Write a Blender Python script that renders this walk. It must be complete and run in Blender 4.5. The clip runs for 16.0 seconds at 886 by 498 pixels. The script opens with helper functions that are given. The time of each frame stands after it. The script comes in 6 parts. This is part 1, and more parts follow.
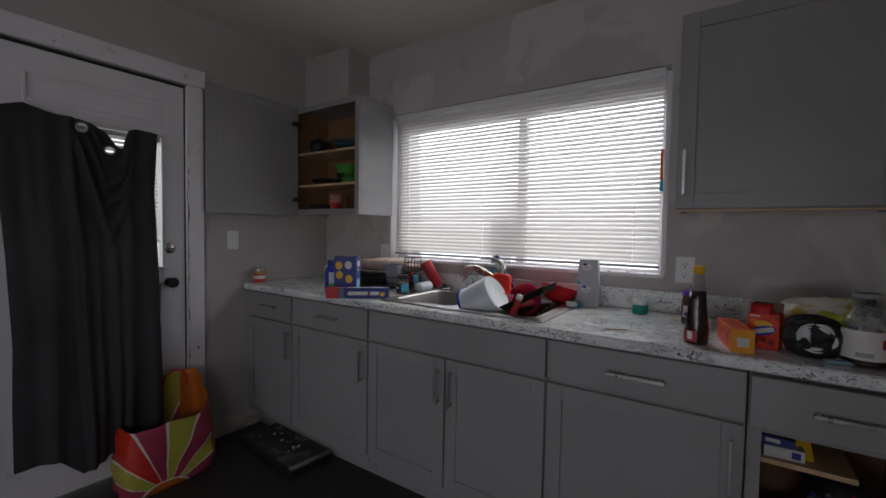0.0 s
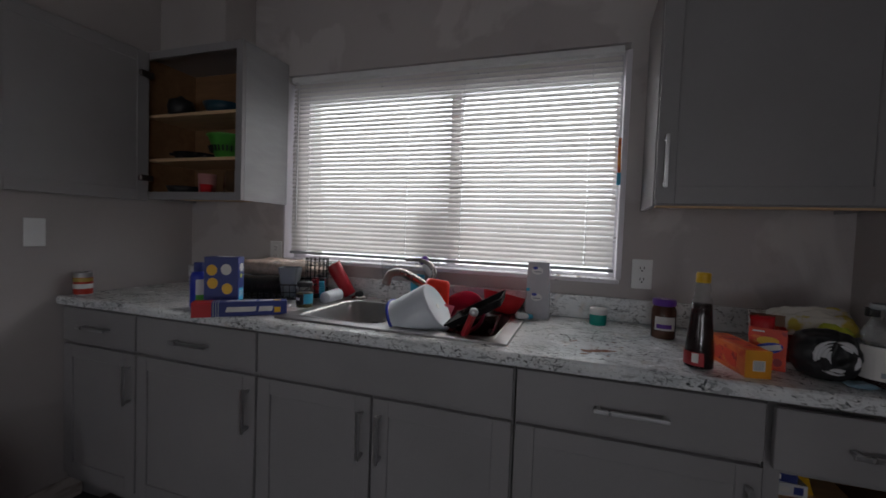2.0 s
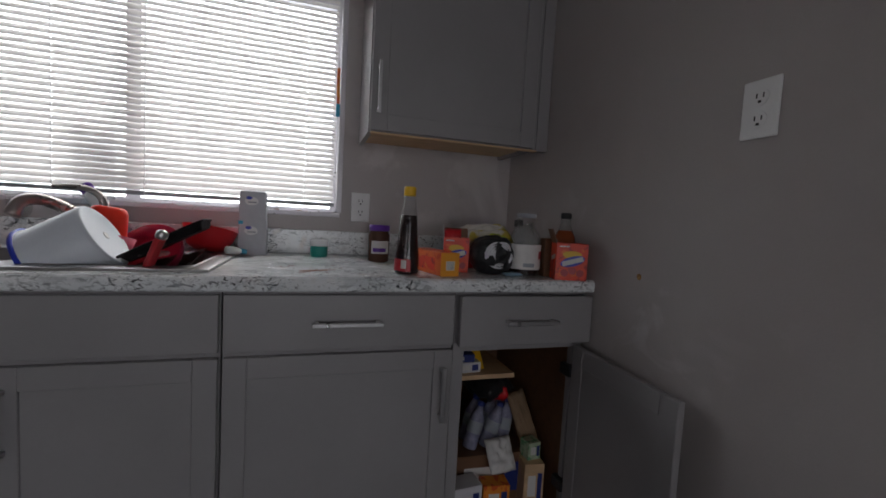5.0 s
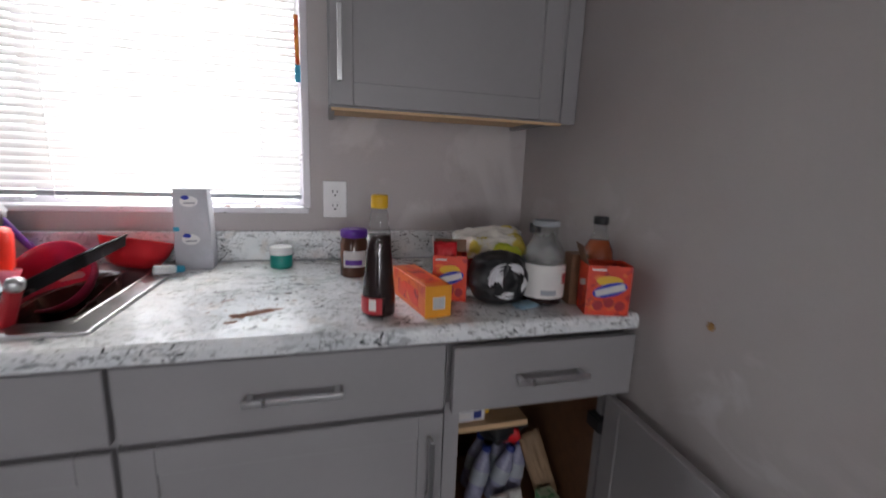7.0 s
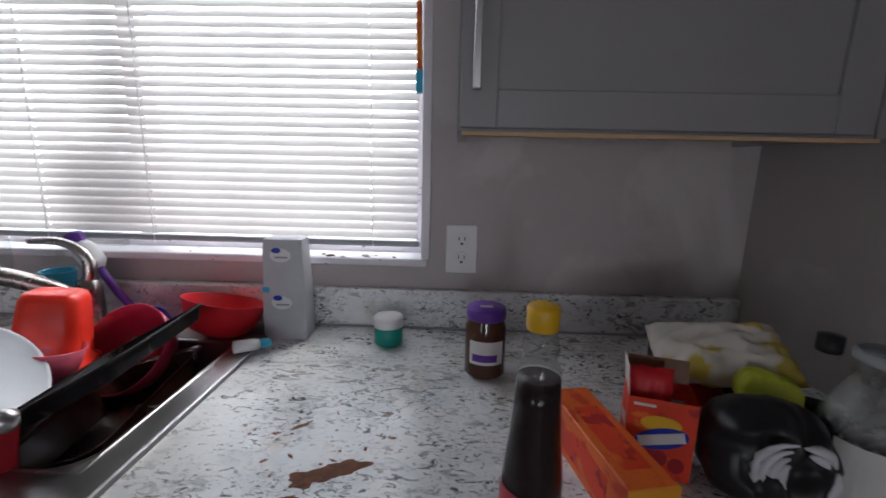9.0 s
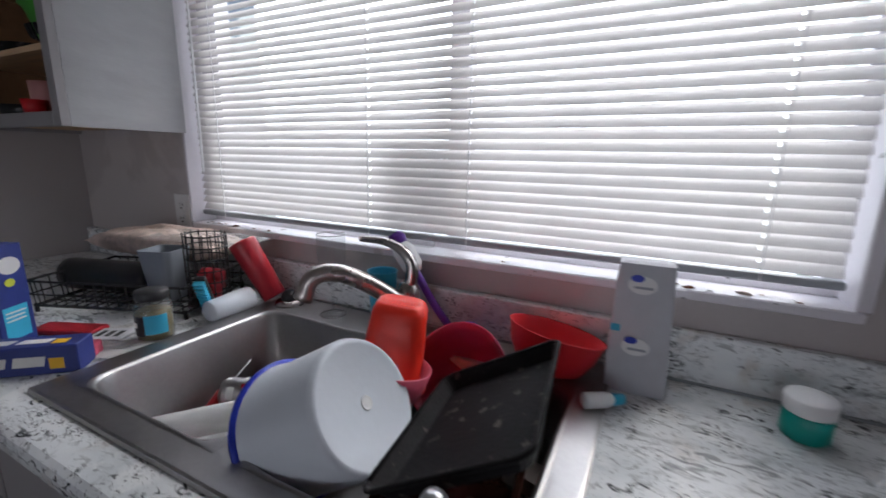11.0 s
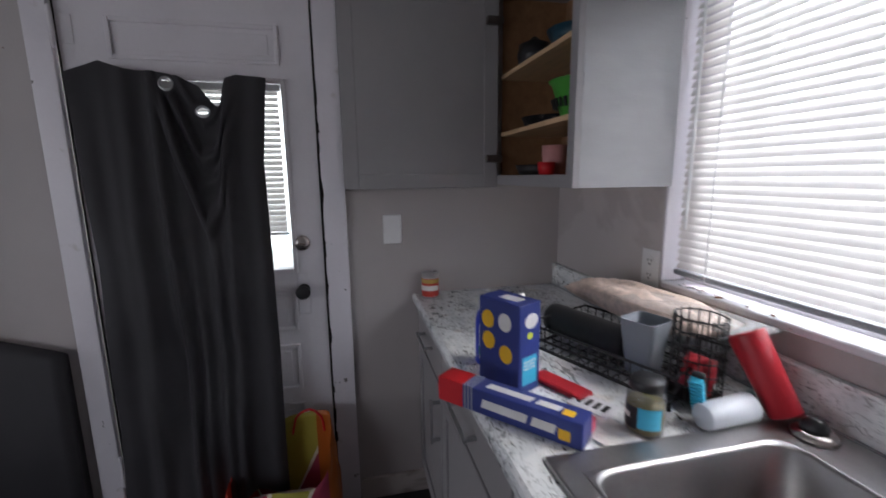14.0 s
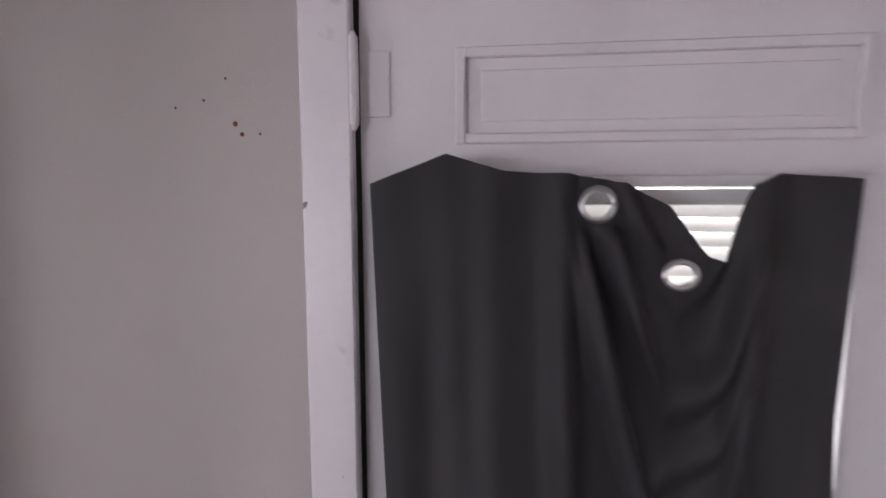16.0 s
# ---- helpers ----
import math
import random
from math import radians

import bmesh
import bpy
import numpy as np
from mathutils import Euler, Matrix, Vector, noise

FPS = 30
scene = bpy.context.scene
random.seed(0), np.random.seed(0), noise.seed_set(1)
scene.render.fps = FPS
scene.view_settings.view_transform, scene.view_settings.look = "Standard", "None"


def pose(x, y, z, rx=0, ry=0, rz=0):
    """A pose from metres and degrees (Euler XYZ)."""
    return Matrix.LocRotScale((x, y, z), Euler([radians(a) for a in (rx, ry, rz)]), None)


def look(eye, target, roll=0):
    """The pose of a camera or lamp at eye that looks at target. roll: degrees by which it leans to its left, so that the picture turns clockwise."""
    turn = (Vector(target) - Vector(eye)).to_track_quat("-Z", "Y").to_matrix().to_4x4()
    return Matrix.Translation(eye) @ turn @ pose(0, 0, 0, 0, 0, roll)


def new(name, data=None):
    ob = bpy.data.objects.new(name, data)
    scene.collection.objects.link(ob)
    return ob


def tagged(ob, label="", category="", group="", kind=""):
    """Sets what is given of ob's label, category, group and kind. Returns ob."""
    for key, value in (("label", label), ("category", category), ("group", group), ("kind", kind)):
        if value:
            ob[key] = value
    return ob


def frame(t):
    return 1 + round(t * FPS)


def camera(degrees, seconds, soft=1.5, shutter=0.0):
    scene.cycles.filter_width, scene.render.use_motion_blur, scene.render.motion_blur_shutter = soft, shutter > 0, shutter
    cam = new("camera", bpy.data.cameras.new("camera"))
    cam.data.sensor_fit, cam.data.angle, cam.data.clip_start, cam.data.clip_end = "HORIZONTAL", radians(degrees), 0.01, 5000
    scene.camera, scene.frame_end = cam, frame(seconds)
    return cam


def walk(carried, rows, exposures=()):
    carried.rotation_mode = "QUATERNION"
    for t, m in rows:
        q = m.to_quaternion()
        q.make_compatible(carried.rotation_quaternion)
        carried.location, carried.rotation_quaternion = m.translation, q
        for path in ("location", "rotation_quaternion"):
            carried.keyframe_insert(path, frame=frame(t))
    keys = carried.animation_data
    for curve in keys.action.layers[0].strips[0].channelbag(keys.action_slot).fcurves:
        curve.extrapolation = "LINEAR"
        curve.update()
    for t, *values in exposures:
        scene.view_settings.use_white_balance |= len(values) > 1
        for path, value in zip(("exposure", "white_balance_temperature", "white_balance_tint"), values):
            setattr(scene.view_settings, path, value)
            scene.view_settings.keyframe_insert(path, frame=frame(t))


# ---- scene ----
cam = camera(93.3, 16.0, soft=1.6, shutter=0.35)
PATH = [
    (0, (2.489, 0.886, 1.258), (1.369, 2.541, 1.175), 1.0),
    (0.5, (2.445, 0.913, 1.244), (1.328, 2.57, 1.16), 1.2),
    (1, (2.316, 0.947, 1.273), (1.38, 2.712, 1.181), 1.5),
    (1.5, (2.233, 1.013, 1.271), (1.471, 2.86, 1.183), 1.7),
    (2, (2.122, 1.193, 1.244), (1.485, 3.087, 1.164), 2.1),
    (2.5, (2.052, 1.288, 1.262), (1.511, 3.211, 1.181), 2.2),
    (3, (1.952, 1.332, 1.261), (1.698, 3.315, 1.196), 2.4),
    (3.5, (1.965, 1.327, 1.23), (1.975, 3.326, 1.17), 2.4),
    (4, (2.041, 1.316, 1.154), (2.333, 3.294, 1.098), 2.5),
    (4.5, (2.105, 1.272, 1.08), (2.611, 3.206, 1.031), 2.4),
    (4.7, (2.127, 1.266, 1.075), (2.726, 3.172, 0.999), 3.0),
    (6.8, (2.31, 1.48, 1.179), (2.844, 3.37, 0.8), 2.3),
    (7, (2.324, 1.599, 1.222), (2.847, 3.491, 0.84), 2.2),
    (7.5, (2.335, 1.783, 1.296), (2.853, 3.678, 0.921), 2.4),
    (8, (2.342, 1.911, 1.305), (2.709, 3.839, 0.92), 2.2),
    (10.3, (2.169, 2.048, 1.293), (1.608, 3.922, 0.877), 1.5),
    (10.5, (2.107, 2.052, 1.29), (1.471, 3.902, 0.874), 1.7),
    (11, (1.952, 2.167, 1.3), (1.079, 3.914, 0.87), 1.2),
    (11.5, (1.841, 2.203, 1.306), (0.731, 3.805, 0.859), 0.6),
    (12, (1.789, 2.223, 1.337), (0.326, 3.514, 0.9), -0.2),
    (12.5, (1.758, 2.209, 1.334), (0.043, 3.148, 0.914), -0.5),
    (13, (1.738, 2.188, 1.321), (-0.101, 2.855, 0.907), -0.5),
    (13.5, (1.725, 2.18, 1.322), (-0.17, 2.711, 0.964), -0.7),
    (14, (1.666, 2.112, 1.392), (-0.257, 2.539, 1.047), -0.7),
    (14.5, (1.419, 1.918, 1.489), (-0.512, 2.322, 1.166), -0.1),
    (15, (1.172, 1.664, 1.584), (-0.803, 1.793, 1.299), -0.5),
    (15.5, (0.863, 1.521, 1.623), (-1.122, 1.39, 1.415), -0.3),
    (16, (0.599, 1.404, 1.694), (-1.383, 1.217, 1.505), -0.0),
]
EXPOSURES = [(0.0, -0.42, 6500, 10), (1.5, -0.82, 6500, 10), (3.5, -0.6, 6500, 10), (4.5, -0.52, 6500, 10), (7.0, 0.92, 6500, 11), (7.5, 0.78, 6500, 11), (8.0, 0.14, 6400, 11), (10.5, -0.08, 6200, 12), (11.0, -0.28, 6150, 12), (11.5, -0.52, 6100, 12), (12.0, -0.70, 6100, 12),
             (12.5, -0.65, 6050, 12), (13.5, 0.02, 6100, 12), (14.5, 0.65, 6350, 14), (15.0, 1.06, 6450, 17), (15.5, 1.33, 6500, 20), (16.0, 1.42, 6600, 20)]
walk(cam, [(t, look(eye, target, roll)) for t, eye, target, roll in PATH], EXPOSURES)

# ---- world, sun and large lights ----
world = bpy.data.worlds.new("world")
scene.world = world
world.use_nodes = True
sky = world.node_tree.nodes.new("ShaderNodeTexSky")
sky.sky_type, sky.sun_disc = "NISHITA", False
sky.sun_elevation, sky.sun_rotation = radians(40), radians(20)
sky.dust_density = 4.0
world.node_tree.nodes["Background"].inputs["Strength"].default_value = 0.10
world.node_tree.links.new(sky.outputs["Color"], world.node_tree.nodes["Background"].inputs["Color"])


def area(name, at, aim, w, h, watts, colour):
    data = bpy.data.lights.new(name, "AREA")
    data.shape, data.size, data.size_y, data.energy, data.color = "RECTANGLE", w, h, watts, colour
    ob = new(name, data)
    ob.matrix_world = look(at, aim)
    return ob


area("sky_light_window", (1.45, 3.30, 1.50), (1.45, 0.0, 1.35), 1.60, 0.95, 19.5, (0.93, 0.98, 1.04))
area("sky_light_back_room", (2.10, -2.95, 0.86), (2.40, 3.0, 0.98), 0.60, 0.60, 18.5, (0.96, 0.97, 1.03))
area("sky_light_back_room_west", (-0.05, -1.65, 1.20), (3.0, 2.0, 1.15), 0.80, 0.80, 9, (0.96, 0.97, 1.03))
area("sky_light_back_room_side", (3.05, -0.75, 1.25), (0.0, 1.3, 1.15), 1.50, 1.00, 13, (0.96, 0.97, 1.03))
area("sky_light_door", (-0.45, 1.62, 1.45), (3.0, 1.62, 1.2), 0.60, 0.80, 2.8, (0.96, 1.0, 1.0))
sun = bpy.data.lights.new("sun", "SUN")
sun.energy, sun.angle, sun.color = 1.0, radians(12), (1.0, 0.96, 0.9)
new("sun", sun).matrix_world = look((0, 0, 10), (-3, -8, 0))

# ---- materials ----
def mat(name, col, rough=0.5, metal=0.0, var=0.12, scale=6.0, fine=90.0, bump=0.08, trans=0.0, ior=1.45, stretch=(1, 1, 1), coat=0.0):
    """A surface with broad and fine variation of its colour, gloss and relief."""
    m = bpy.data.materials.new(name)
    m.use_nodes = True
    nt = m.node_tree
    n, l = nt.nodes, nt.links
    b = n["Principled BSDF"]
    tc = n.new("ShaderNodeTexCoord")
    mp = n.new("ShaderNodeMapping")
    mp.inputs["Scale"].default_value = stretch
    l.new(tc.outputs["Object"], mp.inputs["Vector"])
    big, small = n.new("ShaderNodeTexNoise"), n.new("ShaderNodeTexNoise")
    big.inputs["Scale"].default_value, big.inputs["Detail"].default_value = scale, 5
    small.inputs["Scale"].default_value, small.inputs["Detail"].default_value = fine, 3
    for t in (big, small):
        l.new(mp.outputs["Vector"], t.inputs["Vector"])
    mix = n.new("ShaderNodeMix")
    mix.data_type, mix.blend_type = "RGBA", "MIX"
    add = n.new("ShaderNodeMath")
    add.operation = "MULTIPLY_ADD"
    add.inputs[1].default_value = 0.35
    l.new(small.outputs["Fac"], add.inputs[0])
    sub = n.new("ShaderNodeMath")
    sub.operation = "MULTIPLY_ADD"
    sub.inputs[1].default_value, sub.inputs[2].default_value = 1.6, -0.48
    l.new(big.outputs["Fac"], sub.inputs[0])
    l.new(sub.outputs[0], add.inputs[2])
    l.new(add.outputs[0], mix.inputs["Factor"])
    mix.inputs[6].default_value = (*[c * (1 - var) for c in col], 1)
    mix.inputs[7].default_value = (*[min(1, c * (1 + var)) for c in col], 1)
    l.new(mix.outputs[2], b.inputs["Base Color"])
    rr = n.new("ShaderNodeMapRange")
    rr.inputs["To Min"].default_value, rr.inputs["To Max"].default_value = max(0.02, rough - 0.1), min(1, rough + 0.1)
    l.new(big.outputs["Fac"], rr.inputs["Value"])
    l.new(rr.outputs["Result"], b.inputs["Roughness"])
    b.inputs["Metallic"].default_value = metal
    b.inputs["Transmission Weight"].default_value = trans
    b.inputs["IOR"].default_value = ior
    b.inputs["Coat Weight"].default_value = coat
    if bump:
        bp = n.new("ShaderNodeBump")
        bp.inputs["Strength"].default_value, bp.inputs["Distance"].default_value = bump, 0.004
        l.new(small.outputs["Fac"], bp.inputs["Height"])
        l.new(bp.outputs["Normal"], b.inputs["Normal"])
    return m


def ramp_over(m, colour, scale, low, high, strength=1.0, stretch=(1, 1, 1), detail=6.0, turn=0.0, mask=None, swirl=0.0):
    """Patches of another colour, with shapes of their own, over a material from mat()."""
    nt = m.node_tree
    n, l = nt.nodes, nt.links
    b = n["Principled BSDF"]
    tc, mp, no, cr, mix = (n.new("ShaderNode" + k) for k in ("TexCoord", "Mapping", "TexNoise", "ValToRGB", "Mix"))
    mix.data_type = "RGBA"
    mp.inputs["Scale"].default_value = stretch
    mp.inputs["Rotation"].default_value = (0, 0, radians(turn))
    mp.inputs["Location"].default_value = (scale * 0.37, low * 3.1, high * 1.7)
    no.inputs["Scale"].default_value, no.inputs["Detail"].default_value = scale, detail
    no.inputs["Distortion"].default_value = swirl
    cr.color_ramp.elements[0].position, cr.color_ramp.elements[1].position = low, high
    cr.color_ramp.elements[1].color = (strength, strength, strength, 1)
    l.new(tc.outputs["Object"], mp.inputs["Vector"])
    l.new(mp.outputs["Vector"], no.inputs["Vector"])
    l.new(no.outputs["Fac"], cr.inputs["Fac"])
    fac = cr.outputs["Color"]
    if mask:
        mn, mr, mm = n.new("ShaderNodeTexNoise"), n.new("ShaderNodeMapRange"), n.new("ShaderNodeMath")
        mn.inputs["Scale"].default_value = mask[0]
        mr.inputs["From Min"].default_value, mr.inputs["From Max"].default_value = mask[1], mask[2]
        mm.operation = "MULTIPLY"
        l.new(mp.outputs["Vector"], mn.inputs["Vector"])
        l.new(mn.outputs["Fac"], mr.inputs["Value"])
        l.new(mr.outputs["Result"], mm.inputs[0])
        l.new(fac, mm.inputs[1])
        fac = mm.outputs[0]
    l.new(fac, mix.inputs["Factor"])
    before = b.inputs["Base Color"].links[0].from_socket
    l.new(before, mix.inputs[6])
    mix.inputs[7].default_value = (*colour, 1)
    l.new(mix.outputs[2], b.inputs["Base Color"])
    return m


M_wall = ramp_over(mat("wall_paint", (0.435, 0.402, 0.393), 0.55, var=0.08, scale=1.6, fine=160, bump=0.12), (0.38, 0.33, 0.32), 1.7, 0.52, 0.62, 0.35)
M_wall_scuffed = ramp_over(mat("scuffed_wall_paint", (0.435, 0.402, 0.393), 0.55, var=0.08, scale=1.6, fine=160, bump=0.12), (0.38, 0.33, 0.32), 1.7, 0.52, 0.62, 0.35)
ramp_over(M_wall_scuffed, (0.66, 0.64, 0.65), 6.0, 0.54, 0.64, 0.42, (1, 1, 1.5), mask=(1.1, 0.50, 0.60), swirl=0.8)
M_wall_patch = ramp_over(ramp_over(mat("patched_wall_paint", (0.46, 0.42, 0.415), 0.5, var=0.10, scale=1.5, fine=140, bump=0.15), (0.58, 0.54, 0.53), 1.7, 0.50, 0.53, 0.75, detail=8.0, swirl=0.6), (0.34, 0.29, 0.28), 5.0, 0.62, 0.68, 0.40)
M_ceiling = ramp_over(mat("ceiling_paint", (0.62, 0.58, 0.54), 0.7, var=0.08, scale=1.2, fine=120, bump=0.15), (0.42, 0.38, 0.34), 1.4, 0.55, 0.7, 0.6)
M_trim = ramp_over(mat("white_trim_paint", (0.74, 0.71, 0.75), 0.35, var=0.06, scale=5, fine=80, bump=0.1), (0.42, 0.38, 0.34), 9.0, 0.66, 0.72, 0.6)
ramp_over(M_trim, (0.10, 0.085, 0.075), 26, 0.70, 0.715, 0.85)
M_grey = mat("grey_cabinet_paint", (0.306, 0.294, 0.299), 0.38, var=0.07, scale=4, fine=70, bump=0.04)
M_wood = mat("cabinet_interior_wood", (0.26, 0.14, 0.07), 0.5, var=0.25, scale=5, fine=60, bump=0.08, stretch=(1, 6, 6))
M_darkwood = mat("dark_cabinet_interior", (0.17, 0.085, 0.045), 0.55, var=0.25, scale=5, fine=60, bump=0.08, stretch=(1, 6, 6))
M_ply = mat("raw_wood_edge", (0.62, 0.42, 0.24), 0.6, var=0.2, scale=8, fine=90, bump=0.1, stretch=(1, 6, 6))
M_floor = ramp_over(mat("dark_vinyl_floor", (0.035, 0.034, 0.036), 0.5, var=0.35, scale=4, fine=60, bump=0.15), (0.08, 0.075, 0.07), 11, 0.6, 0.75, 0.6)
M_steel = mat("brushed_steel", (0.55, 0.55, 0.56), 0.30, 1.0, var=0.12, scale=6, fine=140, bump=0.05, stretch=(8, 1, 1))
M_sink = mat("worn_sink_steel", (0.40, 0.39, 0.39), 0.38, 1.0, var=0.2, scale=7, fine=120, bump=0.06)
M_chrome = mat("brushed_nickel", (0.46, 0.42, 0.40), 0.27, 1.0, var=0.1, scale=12, fine=100, bump=0.02)
M_black = mat("black_plastic", (0.018, 0.018, 0.02), 0.4, var=0.3, scale=8, fine=90)
M_dullsteel = mat("dull_steel", (0.16, 0.14, 0.13), 0.45, 0.9, var=0.3)
M_wire = mat("black_wire", (0.015, 0.015, 0.016), 0.45, var=0.2, bump=0)
M_white = mat("white_plastic", (0.78, 0.78, 0.78), 0.35, var=0.05, scale=9)
M_cloth = mat("charcoal_curtain_cloth", (0.036, 0.034, 0.038), 0.55, var=0.2, scale=9, fine=500, bump=0.3)
M_cloth.node_tree.nodes["Principled BSDF"].inputs["Specular IOR Level"].default_value = 0.30
_n, _l = M_cloth.node_tree.nodes, M_cloth.node_tree.links
_t, _x = _n.new("ShaderNodeBsdfTranslucent"), _n.new("ShaderNodeMixShader")
_t.inputs["Color"].default_value, _x.inputs[0].default_value = (0.30, 0.29, 0.29, 1), 0.10
_l.new(_n["Principled BSDF"].outputs[0], _x.inputs[1])
_l.new(_t.outputs[0], _x.inputs[2])
_l.new(_x.outputs[0], _n["Material Output"].inputs["Surface"])
M_gloss = mat("glossy_grey_film", (0.36, 0.36, 0.37), 0.2, var=0.08, scale=5, fine=9, bump=0.5, stretch=(1, 1, 3))
M_red = mat("red_plastic", (0.58, 0.014, 0.022), 0.45, var=0.1)
M_darkred = mat("dark_red_plastic", (0.40, 0.02, 0.03), 0.32, var=0.12)
M_pink = mat("pink_plastic", (0.62, 0.10, 0.16), 0.4, var=0.1)
M_orange = mat("orange_red_plastic", (0.80, 0.038, 0.02), 0.3, var=0.08)
M_blue = mat("blue_plastic", (0.02, 0.04, 0.42), 0.35, var=0.12)
M_navy = mat("dark_blue_card", (0.025, 0.04, 0.20), 0.45, var=0.15)
M_lightblue = mat("light_blue_plastic", (0.05, 0.42, 0.62), 0.4, var=0.1)
M_yellow = mat("yellow_plastic", (0.78, 0.45, 0.02), 0.4, var=0.1)
M_amber = ramp_over(mat("orange_card", (0.82, 0.28, 0.03), 0.5, var=0.12), (0.66, 0.08, 0.02), 26, 0.53, 0.58, 0.85, (1.6, 1, 1), turn=30)
M_packet = ramp_over(ramp_over(mat("orange_red_card", (0.74, 0.055, 0.018), 0.42, var=0.18, scale=14), (0.80, 0.20, 0.03), 24, 0.58, 0.66, 0.8, (1, 1, 1.6)), (0.40, 0.012, 0.02), 30, 0.57, 0.62, 0.9)
M_orangebox = ramp_over(mat("orange_red_carton", (0.78, 0.15, 0.025), 0.42, var=0.15, scale=12), (0.62, 0.045, 0.015), 22, 0.52, 0.60, 0.85, (1.6, 1, 1), turn=30)
M_boxend = mat("yellow_orange_card", (0.80, 0.34, 0.03), 0.45, var=0.10)
M_slate = mat("slate_plastic", (0.23, 0.25, 0.28), 0.40, var=0.08)
M_dirtytrim = ramp_over(mat("dirty_baseboard_paint", (0.50, 0.45, 0.42), 0.5, var=0.15, scale=7, fine=80, bump=0.15), (0.22, 0.17, 0.13), 6.0, 0.50, 0.62, 0.7, (1, 1, 3))
M_purple = mat("purple_plastic", (0.12, 0.03, 0.32), 0.35, var=0.1)
M_teal = mat("teal_plastic", (0.01, 0.30, 0.25), 0.3, var=0.1)
M_green = mat("green_plastic", (0.08, 0.36, 0.05), 0.4, var=0.1)
M_lime = mat("lime_plastic", (0.55, 0.60, 0.05), 0.4, var=0.15)
M_glass = mat("clear_glass", (0.97, 0.98, 0.98), 0.10, var=0.01, trans=1.0, bump=0.0, ior=1.22)


def clear_thin(name, tint, gloss, haze):
    """Thin clear walls: mostly see-through, with gloss that grows at the edges and a little haze."""
    m = bpy.data.materials.new(name)
    m.use_nodes = True
    n, l = m.node_tree.nodes, m.node_tree.links
    t, g, d, lw, mr, a, b, no = (n.new("ShaderNode" + k) for k in ("BsdfTransparent", "BsdfGlossy", "BsdfDiffuse", "LayerWeight", "MapRange", "MixShader", "MixShader", "TexNoise"))
    t.inputs["Color"].default_value = (*tint, 1)
    g.inputs["Roughness"].default_value = 0.08
    d.inputs["Color"].default_value = (0.8, 0.8, 0.8, 1)
    no.inputs["Scale"].default_value = 40
    lw.inputs["Blend"].default_value = 0.35
    pw = n.new("ShaderNodeMath")
    pw.operation, pw.inputs[1].default_value = "POWER", 5.0
    l.new(lw.outputs["Facing"], pw.inputs[0])
    mr.inputs["To Min"].default_value, mr.inputs["To Max"].default_value = gloss * 0.12, gloss * 6
    hz = n.new("ShaderNodeMapRange")
    hz.inputs["To Min"].default_value, hz.inputs["To Max"].default_value = haze * 0.3, haze * 1.7
    l.new(no.outputs["Fac"], hz.inputs["Value"])
    l.new(pw.outputs[0], mr.inputs["Value"])
    l.new(hz.outputs[0], a.inputs[0])
    l.new(t.outputs[0], a.inputs[1])
    l.new(d.outputs[0], a.inputs[2])
    l.new(mr.outputs[0], b.inputs[0])
    l.new(a.outputs[0], b.inputs[1])
    l.new(g.outputs[0], b.inputs[2])
    l.new(b.outputs[0], n["Material Output"].inputs["Surface"])
    return m


M_rimglass = clear_thin("wine_glass_clear", (0.955, 0.96, 0.96), 0.13, 0.010)
M_neck = clear_thin("bottle_neck_clear", (0.80, 0.80, 0.80), 0.32, 0.09)
M_syrup = mat("dark_syrup", (0.02, 0.008, 0.008), 0.15, var=0.3, bump=0)
M_juice = mat("amber_juice", (0.30, 0.06, 0.015), 0.15, var=0.2, bump=0)
M_paper = mat("paper_label", (0.72, 0.70, 0.68), 0.6, var=0.08, scale=20)
M_greyprint = mat("grey_print", (0.32, 0.34, 0.38), 0.6, var=0.1)
M_card = mat("greyish_white_card", (0.66, 0.66, 0.69), 0.5, var=0.07, scale=15)
M_film = clear_thin("clear_plastic_film", (0.95, 0.94, 0.93), 0.14, 0.22)
M_bean = mat("tan_beans", (0.64, 0.51, 0.44), 0.5, var=0.30, scale=60, fine=220, bump=0.5)
M_greycup = mat("grey_plastic", (0.34, 0.36, 0.38), 0.45, var=0.08)
M_translucent = mat("cloudy_white_plastic", (0.66, 0.70, 0.76), 0.35, var=0.05)
M_rust = mat("brown_smear", (0.17, 0.062, 0.028), 0.8, var=0.55, scale=70, fine=200, bump=0.5)
M_pan = ramp_over(mat("worn_black_bakeware", (0.014, 0.013, 0.014), 0.5, 0.0, var=0.4, scale=20, fine=160, bump=0.15), (0.13, 0.11, 0.10), 45, 0.62, 0.70, 0.7)
M_pan.node_tree.nodes["Principled BSDF"].inputs["Specular IOR Level"].default_value = 0.06
M_brown = mat("brown_glazed_board", (0.035, 0.013, 0.009), 0.25, var=0.3)
M_door = ramp_over(mat("white_door_paint", (0.70, 0.67, 0.70), 0.4, var=0.07, scale=4, fine=70, bump=0.1), (0.40, 0.36, 0.33), 8.0, 0.68, 0.73, 0.5)
M_gap = mat("dark_gap", (0.02, 0.018, 0.016), 0.9, var=0.3)
M_grass = mat("grass", (0.07, 0.13, 0.03), 0.9, var=0.4, scale=3, fine=40)


